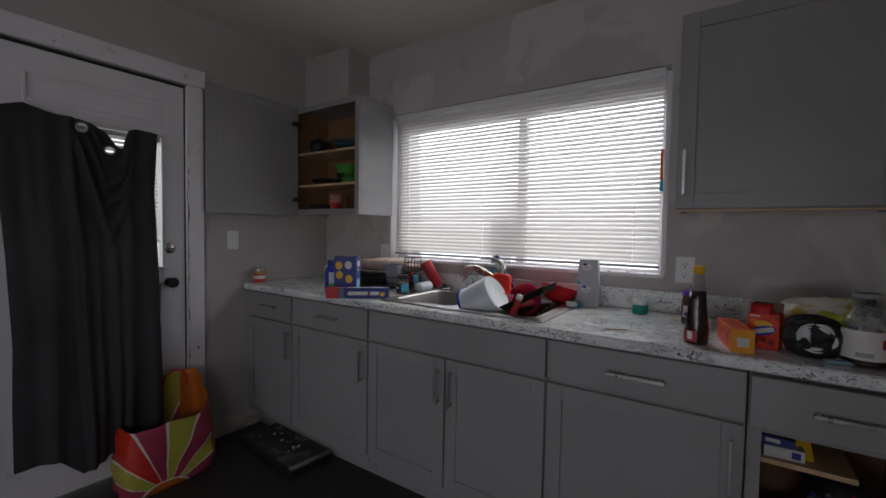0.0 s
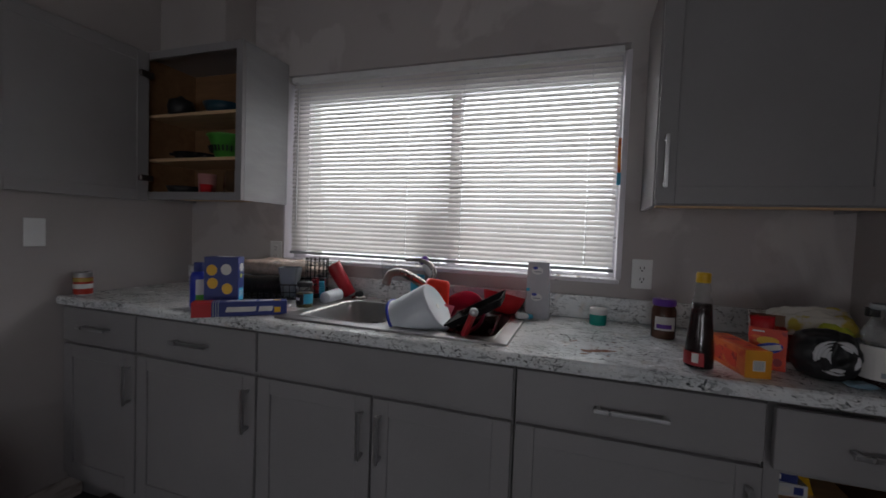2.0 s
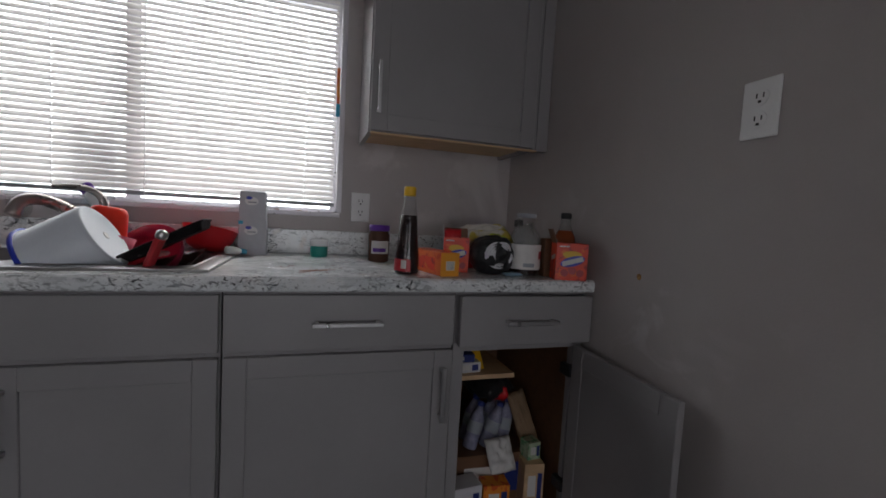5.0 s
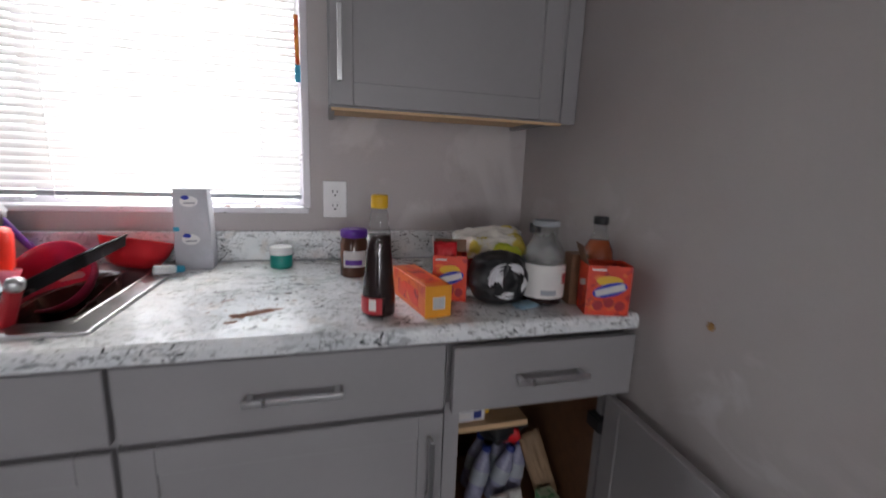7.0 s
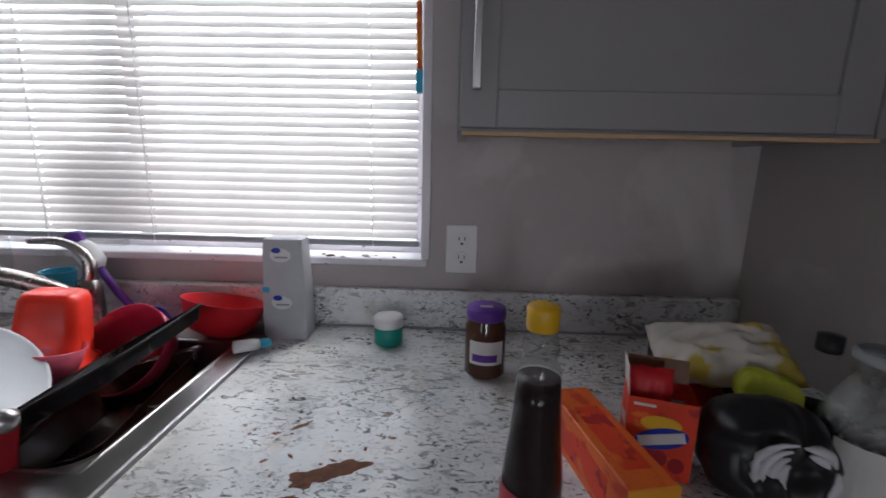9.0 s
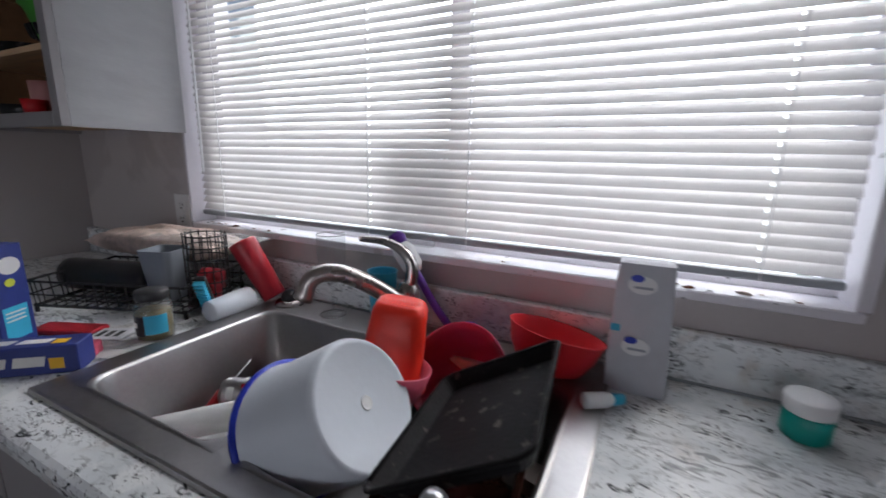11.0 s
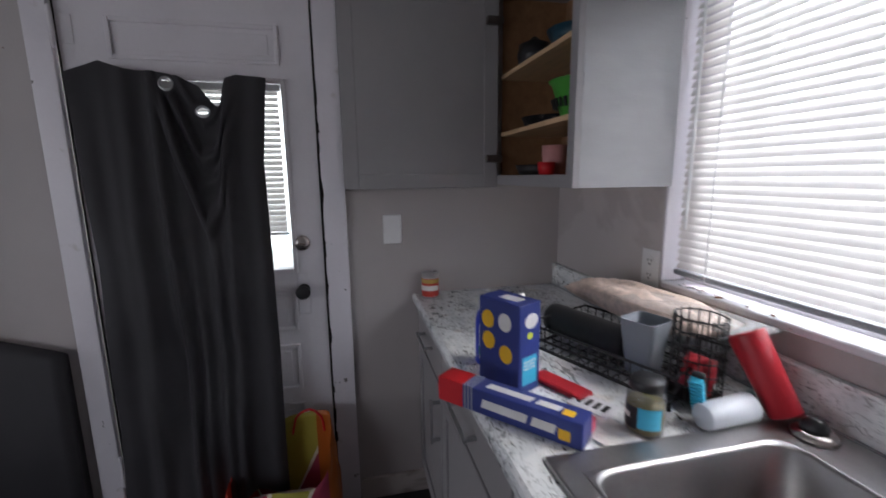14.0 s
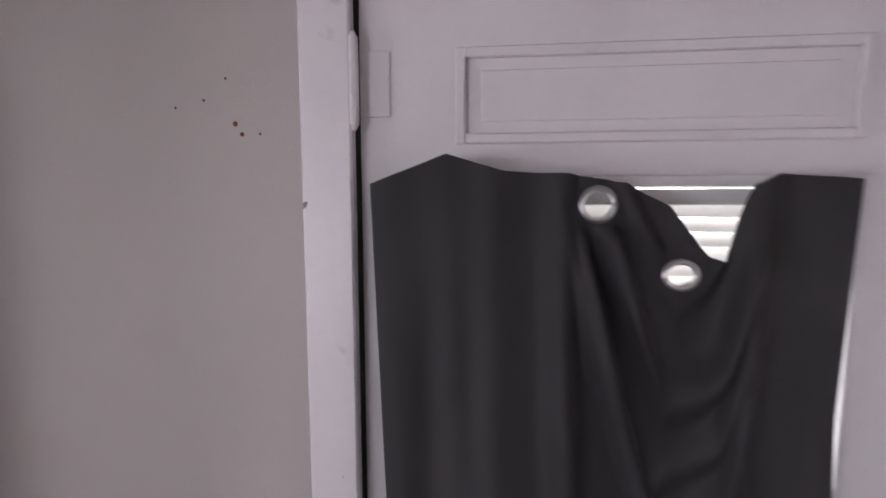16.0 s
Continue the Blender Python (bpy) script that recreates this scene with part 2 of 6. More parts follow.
def granite():
    m = mat("speckled_granite_laminate", (0.82, 0.84, 0.85), 0.24, var=0.08, scale=14, fine=150, bump=0.02)
    ramp_over(m, (0.46, 0.50, 0.52), 8, 0.50, 0.66, 0.45, (0.8, 1.8, 1.8), turn=25)
    ramp_over(m, (0.55, 0.44, 0.36), 9, 0.60, 0.70, 0.45, (1.4, 1, 1))
    ramp_over(m, (0.86, 0.87, 0.87), 22, 0.54, 0.64, 0.8)
    ramp_over(m, (0.22, 0.24, 0.25), 46, 0.53, 0.66, 0.65, (1.0, 1.8, 1.8), turn=34, mask=(7, 0.42, 0.60), swirl=1.4)
    ramp_over(m, (0.025, 0.028, 0.032), 50, 0.555, 0.66, 0.95, (1.0, 1.7, 1.7), turn=48, mask=(8, 0.41, 0.55), swirl=1.3)
    ramp_over(m, (0.05, 0.05, 0.055), 95, 0.60, 0.65, 0.8, (1.0, 1.9, 1.9), turn=-20, mask=(11, 0.42, 0.6), swirl=0.8)
    ramp_over(m, (0.13, 0.14, 0.15), 26, 0.56, 0.61, 0.7, (0.8, 1.7, 1.7), turn=22, mask=(5, 0.48, 0.60), swirl=1.5)
    return m


M_granite = granite()


def slat_material():
    m = bpy.data.materials.new("translucent_blind_slat")
    m.use_nodes = True
    n, l = m.node_tree.nodes, m.node_tree.links
    d, t, mix, no, cr, tc = (n.new("ShaderNode" + k) for k in ("BsdfDiffuse", "BsdfTranslucent", "MixShader", "TexNoise", "ValToRGB", "TexCoord"))
    no.inputs["Scale"].default_value = 7
    cr.color_ramp.elements[0].color, cr.color_ramp.elements[1].color = (0.74, 0.71, 0.69, 1), (0.85, 0.82, 0.80, 1)
    l.new(tc.outputs["Object"], no.inputs["Vector"])
    l.new(no.outputs["Fac"], cr.inputs["Fac"])
    for s in (d, t):
        l.new(cr.outputs["Color"], s.inputs["Color"])
    mix.inputs[0].default_value = 0.175
    l.new(d.outputs[0], mix.inputs[1])
    l.new(t.outputs[0], mix.inputs[2])
    l.new(mix.outputs[0], n["Material Output"].inputs["Surface"])
    return m


M_slat = slat_material()


# ---- building helpers ----
def thing(name, label, category, at=(0, 0, 0), rz=0.0, rx=0.0, ry=0.0, group=""):
    ob = new(name)
    ob.empty_display_size = 0.05
    ob.matrix_world = pose(*at, rx, ry, rz)
    return tagged(ob, label, category, group)


def mesh_of(name, bm, material, smooth=False):
    me = bpy.data.meshes.new(name)
    bm.normal_update()
    bm.to_mesh(me)
    bm.free()
    for m in material if isinstance(material, (list, tuple)) else [material]:
        me.materials.append(m)
    if smooth:
        for p in me.polygons:
            p.use_smooth = True
    return me


def part(name, bm, material, parent, label="", smooth=False):
    ob = new(name, mesh_of(name, bm, material, smooth))
    ob.parent = parent
    if label:
        ob["label"] = label
    return ob


def single(name, bm, material, label, category, at=(0, 0, 0), rz=0.0, rx=0.0, ry=0.0, kind="", smooth=False, group=""):
    ob = new(name, mesh_of(name, bm, material, smooth))
    ob.matrix_world = pose(*at, rx, ry, rz)
    return tagged(ob, label, category, group, kind)


def boxes(*spans, bevel=0.0, seg=1):
    """One bmesh of boxes, each (x0, x1, y0, y1, z0, z1)."""
    bm = bmesh.new()
    for x0, x1, y0, y1, z0, z1 in spans:
        r = bmesh.ops.create_cube(bm, size=1.0)
        for v in r["verts"]:
            v.co = Vector((x0 + (v.co.x + 0.5) * (x1 - x0), y0 + (v.co.y + 0.5) * (y1 - y0), z0 + (v.co.z + 0.5) * (z1 - z0)))
    if bevel:
        bmesh.ops.bevel(bm, geom=bm.edges[:], offset=bevel, segments=seg, affect="EDGES", profile=0.5)
    return bm


def lathe(profile, seg=28, cap=True):
    """A turned body round z from (radius, height) pairs."""
    bm = bmesh.new()
    rings = []
    for r, z in profile:
        rings.append([bm.verts.new((r * math.cos(2 * math.pi * i / seg), r * math.sin(2 * math.pi * i / seg), z)) for i in range(seg)])
    for a, b in zip(rings, rings[1:]):
        for i in range(seg):
            bm.faces.new((a[i], a[(i + 1) % seg], b[(i + 1) % seg], b[i]))
    if cap:
        bm.faces.new(rings[0][::-1])
        bm.faces.new(rings[-1])
    return bm


def tube(points, radius, seg=8, bm=None, radii=None):
    """A round bar along points."""
    bm = bm or bmesh.new()
    pts = [Vector(p) for p in points]
    rings, up = [], Vector((0.13, 0.21, 0.97))
    for i, p in enumerate(pts):
        d = (pts[min(i + 1, len(pts) - 1)] - pts[max(i - 1, 0)]).normalized()
        a = d.cross(up)
        if a.length < 0.05:
            a = d.cross(Vector((1, 0, 0)))
        a.normalize()
        b = d.cross(a)
        r = radii[i] if radii else radius
        rings.append([bm.verts.new(p + (a * math.cos(2 * math.pi * k / seg) + b * math.sin(2 * math.pi * k / seg)) * r) for k in range(seg)])
    for a, b in zip(rings, rings[1:]):
        for k in range(seg):
            bm.faces.new((a[k], a[(k + 1) % seg], b[(k + 1) % seg], b[k]))
    bm.faces.new(rings[0][::-1])
    bm.faces.new(rings[-1])
    bmesh.ops.recalc_face_normals(bm, faces=bm.faces[:])
    return bm


def smooth_path(points, n=6):
    """Points on a Catmull-Rom curve."""
    p = [Vector(q) for q in points]
    p = [2 * p[0] - p[1], *p, 2 * p[-1] - p[-2]]
    out = []
    for i in range(1, len(p) - 2):
        for k in range(n):
            t = k / n
            out.append(0.5 * (2 * p[i] + (p[i + 1] - p[i - 1]) * t + (2 * p[i - 1] - 5 * p[i] + 4 * p[i + 1] - p[i + 2]) * t * t + (3 * p[i] - p[i - 1] - 3 * p[i + 1] + p[i + 2]) * t ** 3))
    return out + [p[-2]]


def wall_with_hole(x0, x1, z0, z1, y0, y1, holes):
    """A wall slab in x and z, y0 to y1 thick, with rectangular holes (x0, x1, z0, z1) through it."""
    xs = sorted({x0, x1, *[h[0] for h in holes], *[h[1] for h in holes]})
    zs = sorted({z0, z1, *[h[2] for h in holes], *[h[3] for h in holes]})
    solid = {}
    for i in range(len(xs) - 1):
        for j in range(len(zs) - 1):
            cx, cz = (xs[i] + xs[i + 1]) / 2, (zs[j] + zs[j + 1]) / 2
            solid[i, j] = not any(h[0] < cx < h[1] and h[2] < cz < h[3] for h in holes)
    bm = bmesh.new()
    vs = {}

    def v(i, j, y):
        if (i, j, y) not in vs:
            vs[i, j, y] = bm.verts.new((xs[i], y, zs[j]))
        return vs[i, j, y]
    for (i, j), s in solid.items():
        if not s:
            continue
        bm.faces.new((v(i, j, y0), v(i + 1, j, y0), v(i + 1, j + 1, y0), v(i, j + 1, y0)))
        bm.faces.new((v(i, j, y1), v(i, j + 1, y1), v(i + 1, j + 1, y1), v(i + 1, j, y1)))
        for di, dj, a, b in ((-1, 0, (i, j), (i, j + 1)), (1, 0, (i + 1, j), (i + 1, j + 1)), (0, -1, (i, j), (i + 1, j)), (0, 1, (i, j + 1), (i + 1, j + 1))):
            if not solid.get((i + di, j + dj), False):
                bm.faces.new((v(*a, y0), v(*b, y0), v(*b, y1), v(*a, y1)))
    bmesh.ops.recalc_face_normals(bm, faces=bm.faces[:])
    return bm


def rounded(x0, x1, y0, y1, r, z, n=5):
    out = []
    for cx, cy, a0 in ((x1 - r, y1 - r, 0), (x0 + r, y1 - r, 90), (x0 + r, y0 + r, 180), (x1 - r, y0 + r, 270)):
        for k in range(n + 1):
            a = radians(a0 + 90 * k / n)
            out.append((cx + r * math.cos(a), cy + r * math.sin(a), z))
    return out


def loft(loops, bm=None, close=True):
    bm = bm or bmesh.new()
    rows = [[bm.verts.new(p) for p in loop] for loop in loops]
    n = len(rows[0])
    for a, b in zip(rows, rows[1:]):
        for i in range(n):
            bm.faces.new((a[i], a[(i + 1) % n], b[(i + 1) % n], b[i]))
    if close:
        bm.faces.new(rows[-1])
    return bm


def turned(bm, m):
    bmesh.ops.transform(bm, matrix=m, verts=bm.verts[:])
    return bm


# ---- the shell of the room ----
H = 2.44
TO_X = Matrix(((0, 1, 0, 0), (1, 0, 0, 0), (0, 0, 1, 0), (0, 0, 0, 1)))
single("wall_north", wall_with_hole(-0.14, 3.14, -0.05, H, 3.0, 3.14, [(0.64, 2.262, 1.075, 2.015)]), M_wall_patch, "warm grey patchily repaired plaster wall with the kitchen window", "wall", kind="structure")
bm = wall_with_hole(0.49, 3.0, -0.05, H, -0.14, 0.0, [(1.20, 2.03, -0.05, 2.035)])
single("wall_west", turned(bm, TO_X), M_wall, "warm grey painted wall round the back door", "wall", kind="structure")
single("wall_east", turned(wall_with_hole(-3.0, 3.0, -0.05, H, 3.0, 3.14, [(-1.55, 0.05, 0.70, 1.80)]), TO_X), M_wall_scuffed, "warm grey painted wall with scuffs", "wall", kind="structure")
single("wall_south", wall_with_hole(-0.14, 3.0, -0.05, H, 0.37, 0.49, [(0.28, 2.90, -0.05, 2.12)]), M_wall, "warm grey painted wall with a doorway", "wall", kind="structure")
single("wall_back_room_west", turned(wall_with_hole(-3.0, 0.37, -0.05, H, -0.14, 0.0, [(-2.10, -1.20, 0.75, 1.65)]), TO_X), M_wall, "plain painted wall of the next room with a window opening", "wall", kind="structure")
single("wall_back_room_south", wall_with_hole(-0.14, 3.14, -0.05, H, -3.14, -3.0, [(1.76, 2.44, 0.52, 1.20)]), M_wall, "plain painted wall with a window opening", "wall", kind="structure")
single("floor", boxes((-0.14, 3.14, -3.14, 3.14, -0.10, 0.0)), M_floor, "dark worn vinyl floor", "floor", kind="structure")
single("ceiling", boxes((-0.14, 3.14, -3.14, 3.14, H, H + 0.1)), M_ceiling, "stained off-white plaster ceiling", "ceiling", kind="structure")
single("soffit", boxes((0.0, 0.43, 2.80, 3.0, 2.072, H), bevel=0.004), M_wall, "boxed-in plaster chase above the wall cabinet", "soffit", kind="structure")
single("ground", boxes((-150, 150, -150, 150, -0.55, -0.5)), M_grass, "rough grass yard outside", "ground", kind="structure")
def backdrop_material():
    m = bpy.data.materials.new("pale_overcast_distance")
    m.use_nodes = True
    n, l = m.node_tree.nodes, m.node_tree.links
    e, no, cr = n.new("ShaderNodeEmission"), n.new("ShaderNodeTexNoise"), n.new("ShaderNodeValToRGB")
    no.inputs["Scale"].default_value = 0.6
    cr.color_ramp.elements[0].color, cr.color_ramp.elements[1].color = (0.72, 0.80, 0.74, 1), (0.92, 0.95, 0.96, 1)
    l.new(no.outputs["Fac"], cr.inputs["Fac"])
    l.new(cr.outputs["Color"], e.inputs["Color"])
    e.inputs["Strength"].default_value = 1.3
    l.new(e.outputs[0], n["Material Output"].inputs["Surface"])
    return m


single("backdrop", boxes((-4.1, -4.0, -4.0, 7.0, -0.5, 3.0)), backdrop_material(), "pale hazy distance beyond the back door", "backdrop", kind="structure")
single("backdrop_north", boxes((-70, 70, 60.0, 60.2, -0.5, 26.0)), backdrop_material(), "pale hazy distance beyond the kitchen window", "backdrop", kind="structure")
single("baseboard", boxes((0.0, 0.016, 2.105, 2.44, 0, 0.10), bevel=0.003), M_dirtytrim, "grimy off-white baseboard beside the door", "baseboard", kind="structure")
single("baseboard_east", boxes((2.984, 3.0, 0.49, 2.36, 0, 0.10), bevel=0.003), M_trim, "white scuffed baseboard", "baseboard", kind="structure")
single("baseboard_west", boxes((0.0, 0.016, 0.49, 1.13, 0, 0.10), bevel=0.003), M_trim, "white scuffed baseboard", "baseboard", kind="structure")

# ---- the kitchen window and its blind ----
win = tagged(thing("window_1", "wide white sliding window behind a mini blind", "window"), kind="structure")
part("window_frame", wall_with_hole(0.64, 2.262, 1.075, 2.015, 3.075, 3.125, [(0.72, 1.508, 1.095, 1.90), (1.553, 2.225, 1.095, 1.90)]), M_trim, win)
for x0, x1 in ((0.71, 1.516), (1.545, 2.235)):
    pane = part("pane", boxes((x0, x1, 3.098, 3.102, 1.085, 1.91)), M_glass, win)
    pane.visible_shadow = False
part("window_sill", boxes((0.64, 2.262, 2.992, 3.075, 1.062, 1.080), bevel=0.003), M_trim, win, "white sill with grime along it")
for x0, x1 in ((0.632, 0.642), (2.247, 2.268)):
    part("jamb", boxes((x0, x1, 2.994, 3.075, 1.080, 1.985), bevel=0.002), M_trim, win)

blind = thing("window_blind", "white aluminium mini blind, lowered and half closed", "blind")


CORDS = (0.764, 1.311, 1.580, 2.123)


def slat_mesh(length, width=0.0255, tilt=56.0, holes=()):
    """A bowed slat with small slots where the lift cords pass."""
    bm = bmesh.new()
    xs = sorted([-length / 2, -length / 4, length / 4, length / 2] + [h + e for h in holes for e in (-0.0016, 0.0016)])
    rows = []
    for k in range(5):
        u = (k / 4 - 0.5) * width
        sag = 0.0028 * (1 - (2 * k / 4 - 1) ** 2)
        a = radians(tilt)
        y, z = u * math.cos(a) - sag * math.sin(a), u * math.sin(a) + sag * math.cos(a)
        rows.append([bm.verts.new((x, y, z)) for x in xs])
    for k, (a, b) in enumerate(zip(rows, rows[1:])):
        for i in range(len(xs) - 1):
            if k == 2 and any(xs[i] < h < xs[i + 1] for h in holes):
                continue
            bm.faces.new((a[i], a[i + 1], b[i + 1], b[i]))
    return bm


me = mesh_of("slat", slat_mesh(1.575, holes=[x - 1.447 for x in CORDS]), M_slat, True)
for k in range(40):
    s = new("slat", me)
    s.parent = blind
    s.location = (1.447 + random.uniform(-0.002, 0.002), 3.032, 1.134 + k * 0.0214)
    s.rotation_euler = (radians(random.uniform(-0.6, 0.6)), radians(random.uniform(-0.03, 0.03)), 0)
part("headrail", boxes((0.655, 2.24, 3.012, 3.05, 1.985, 2.012), bevel=0.002), M_white, blind)
part("bottom_rail", boxes((0.655, 2.24, 3.020, 3.044, 1.104, 1.119), bevel=0.004, seg=2), M_greycup, blind)
for x in CORDS:
    part("ladder_cord", tube([(x + 0.004, 3.018, 1.10), (x + 0.004, 3.018, 1.99)], 0.0011, 5), M_white, blind)
part("tilt_wand", tube([(0.702, 3.008, 1.985), (0.703, 3.004, 1.24)], 0.004, 6), M_white, blind)
part("pull_cord", tube([(2.236, 2.996, 1.98), (2.238, 2.990, 1.62)], 0.0012, 5), M_white, blind)
part("tassel", tube([(2.238, 2.990, 1.64), (2.238, 2.99, 1.57), (2.24, 2.99, 1.50)], 0.006, 8), M_amber, blind, "orange ribbon tied on the cord")
part("tag", boxes((2.232, 2.247, 2.984, 2.992, 1.455, 1.505), bevel=0.002), M_lightblue, blind, "small blue tag on the cord")

sb = thing("sill_package", "frosted plastic package standing on the sill behind the blind", "package", (1.418, 3.062, 1.0802))
part("wrapper", loft([rounded(-0.060, 0.060, -0.010, 0.010, 0.004, z) for z in (0.0, 0.02)] + [rounded(-0.062, 0.061, -0.012, 0.011, 0.005, 0.12), rounded(-0.060, 0.060, -0.009, 0.009, 0.004, 0.235), rounded(-0.056, 0.057, -0.004, 0.004, 0.002, 0.258)]), clear_thin("frosted_film", (0.82, 0.82, 0.82), 0.10, 0.16), sb)
random.seed(23)
for k in range(26):
    r = random.uniform(0.002, 0.008)
    at = (random.choice((random.uniform(0.68, 0.95), random.uniform(1.98, 2.2), random.uniform(0.7, 2.2))), random.uniform(2.999, 3.028), 1.0801)
    single("sill_crumb", turned(lathe([(r, 0), (r * 0.8, r * 0.4), (r * 0.25, r * 0.6)], 6), Matrix.Diagonal((1.5, 0.7, 1, 1))), (M_rust, M_bean, M_card)[k % 3], "crumb of dirt and flaked paint on the window sill", "crumb", at, random.uniform(0, 180), group="crumbs on the window sill")

# ---- back door, casing, curtain ----
casing = tagged(thing("door_casing", "white painted wooden door casing, chipped", "door casing"), kind="structure")
part("side_board", boxes((0.0, 0.022, 1.148, 1.222, 0, 2.035), bevel=0.003), M_trim, casing)
part("side_board", boxes((0.0, 0.022, 2.014, 2.100, 0, 2.035), bevel=0.003), M_trim, casing)
part("head_board", boxes((0.0, 0.024, 1.138, 2.110, 2.037, 2.13), bevel=0.003), M_trim, casing)
part("stop", boxes((-0.14, -0.066, 1.200, 1.214, 0, 2.03), (-0.14, -0.066, 2.020, 2.03, 0, 2.03), (-0.14, -0.066, 1.214, 2.02, 2.024, 2.035)), M_gap, casing)

random.seed(31)
for k in range(16):
    chip, cz, cl, cw = bmesh.new(), random.uniform(0.15, 2.0), random.uniform(0.010, 0.045), random.uniform(0.003, 0.007)
    edge = [(0.0224, 2.0142, cz + cl), (0.0224, 2.0142, cz - cl)] + [(0.0224, 2.0142 + cw * random.uniform(0.3, 1.0), cz - cl + cl * 0.4 * (i + 0.5)) for i in range(5)]
    chip.faces.new([chip.verts.new(p) for p in edge])
    chip = bmesh.ops.extrude_face_region(chip, geom=chip.faces[:]) and chip
    part("paint_chip", chip, M_gap, casing, "dark chip in the paint")

door = tagged(thing("door_1", "white panelled back door with a glazed upper half, shut", "door", (0.012, 0, 0)), kind="structure")
dm = wall_with_hole(1.228, 2.004, 0.012, 2.016, -0.060, -0.016, [(1.365, 1.893, 1.045, 1.725)])
part("door_leaf", turned(dm, TO_X), M_door, door)
pane = part("pane", boxes((-0.042, -0.038, 1.36, 1.898, 1.04, 1.73)), M_glass, door)
pane.visible_shadow = False


def moulding(y0, y1, z0, z1, w=0.014, x=-0.016, d=0.010):
    return boxes((x, x + d, y0, y0 + w, z0, z1), (x, x + d, y1 - w, y1, z0, z1), (x, x + d, y0 + w, y1 - w, z0, z0 + w), (x, x + d, y0 + w, y1 - w, z1 - w, z1), bevel=0.002)


for z0, z1 in ((1.785, 1.915), (0.80, 0.96), (0.55, 0.74), (0.20, 0.49)):
    part("panel_moulding", moulding(1.365, 1.895, z0, z1), M_door, door)
    part("raised_panel", boxes((-0.0155, -0.012, 1.40, 1.86, z0 + 0.03, z1 - 0.03), bevel=0.0015), M_door, door)
part("glass_moulding", moulding(1.350, 1.908, 1.030, 1.740, 0.016), M_door, door)
part("weather_gap", boxes((-0.05, -0.014, 1.2225, 1.2275, 0.0, 2.03), (-0.05, -0.018, 2.0045, 2.0135, 0.0, 2.03), (-0.05, -0.014, 1.2225, 2.0135, 2.017, 2.030)), M_gap, door, "dark dirty gap round the leaf")
for z in (1.87, 0.30):
    hinge = part("hinge", boxes((-0.016, -0.0125, 1.229, 1.272, z - 0.045, z + 0.045), bevel=0.001), M_door, door, "painted-over butt hinge")
    part("hinge_knuckle", turned(lathe([(0.003, -0.066), (0.007, -0.058), (0.0075, -0.02), (0.0068, -0.019), (0.0075, -0.018), (0.0075, 0.02), (0.0068, 0.021), (0.0075, 0.022), (0.007, 0.058), (0.003, 0.066)], 10), Matrix.Translation((0.004, 1.2245, z))), M_door, hinge)
RX = Matrix.Rotation(radians(90), 4, "Y")
bolt = part("deadbolt", turned(lathe([(0.030, 0), (0.029, 0.008), (0.022, 0.013), (0.004, 0.014)], 24), Matrix.Translation((-0.016, 1.928, 1.143)) @ RX), M_chrome, door, "satin deadbolt rosette", True)
part("thumb_turn", boxes((-0.003, 0.014, 1.912, 1.944, 1.139, 1.147), bevel=0.003), M_chrome, bolt)
part("knob_plate", boxes((-0.016, -0.012, 1.900, 1.946, 0.86, 1.03), bevel=0.002), M_door, door)
part("door_knob", turned(lathe([(0.024, 0), (0.022, 0.006), (0.010, 0.010), (0.010, 0.026), (0.022, 0.034), (0.028, 0.046), (0.024, 0.060), (0.006, 0.064)], 24), Matrix.Translation((-0.012, 1.924, 0.960)) @ RX), M_black, door, "dark bronze knob", True)
dblind = thing("door_blind", "white mini blind inside the door glass", "blind", (0.012, 0, 0))
me = mesh_of("slat", slat_mesh(0.50, 0.024, 50), M_slat, True)
for k in range(25):
    s = new("slat", me)
    s.parent = dblind
    s.location, s.rotation_euler = (-0.028, 1.629, 1.20 + k * 0.0205), (0, 0, radians(90))
part("headrail", boxes((-0.036, -0.018, 1.370, 1.888, 1.700, 1.722), bevel=0.002), M_white, dblind)
part("bottom_rail", boxes((-0.034, -0.022, 1.375, 1.885, 1.176, 1.188), bevel=0.002), M_white, dblind)


def interp(v, pts):
    for (a, b), (c, d) in zip(pts, pts[1:]):
        if v <= c:
            return b + (d - b) * max(0.0, (v - a) / (c - a))
    return pts[-1][1]


EYELETS = ((1.546, 1.700, 1.0), (1.648, 1.613, 0.82))


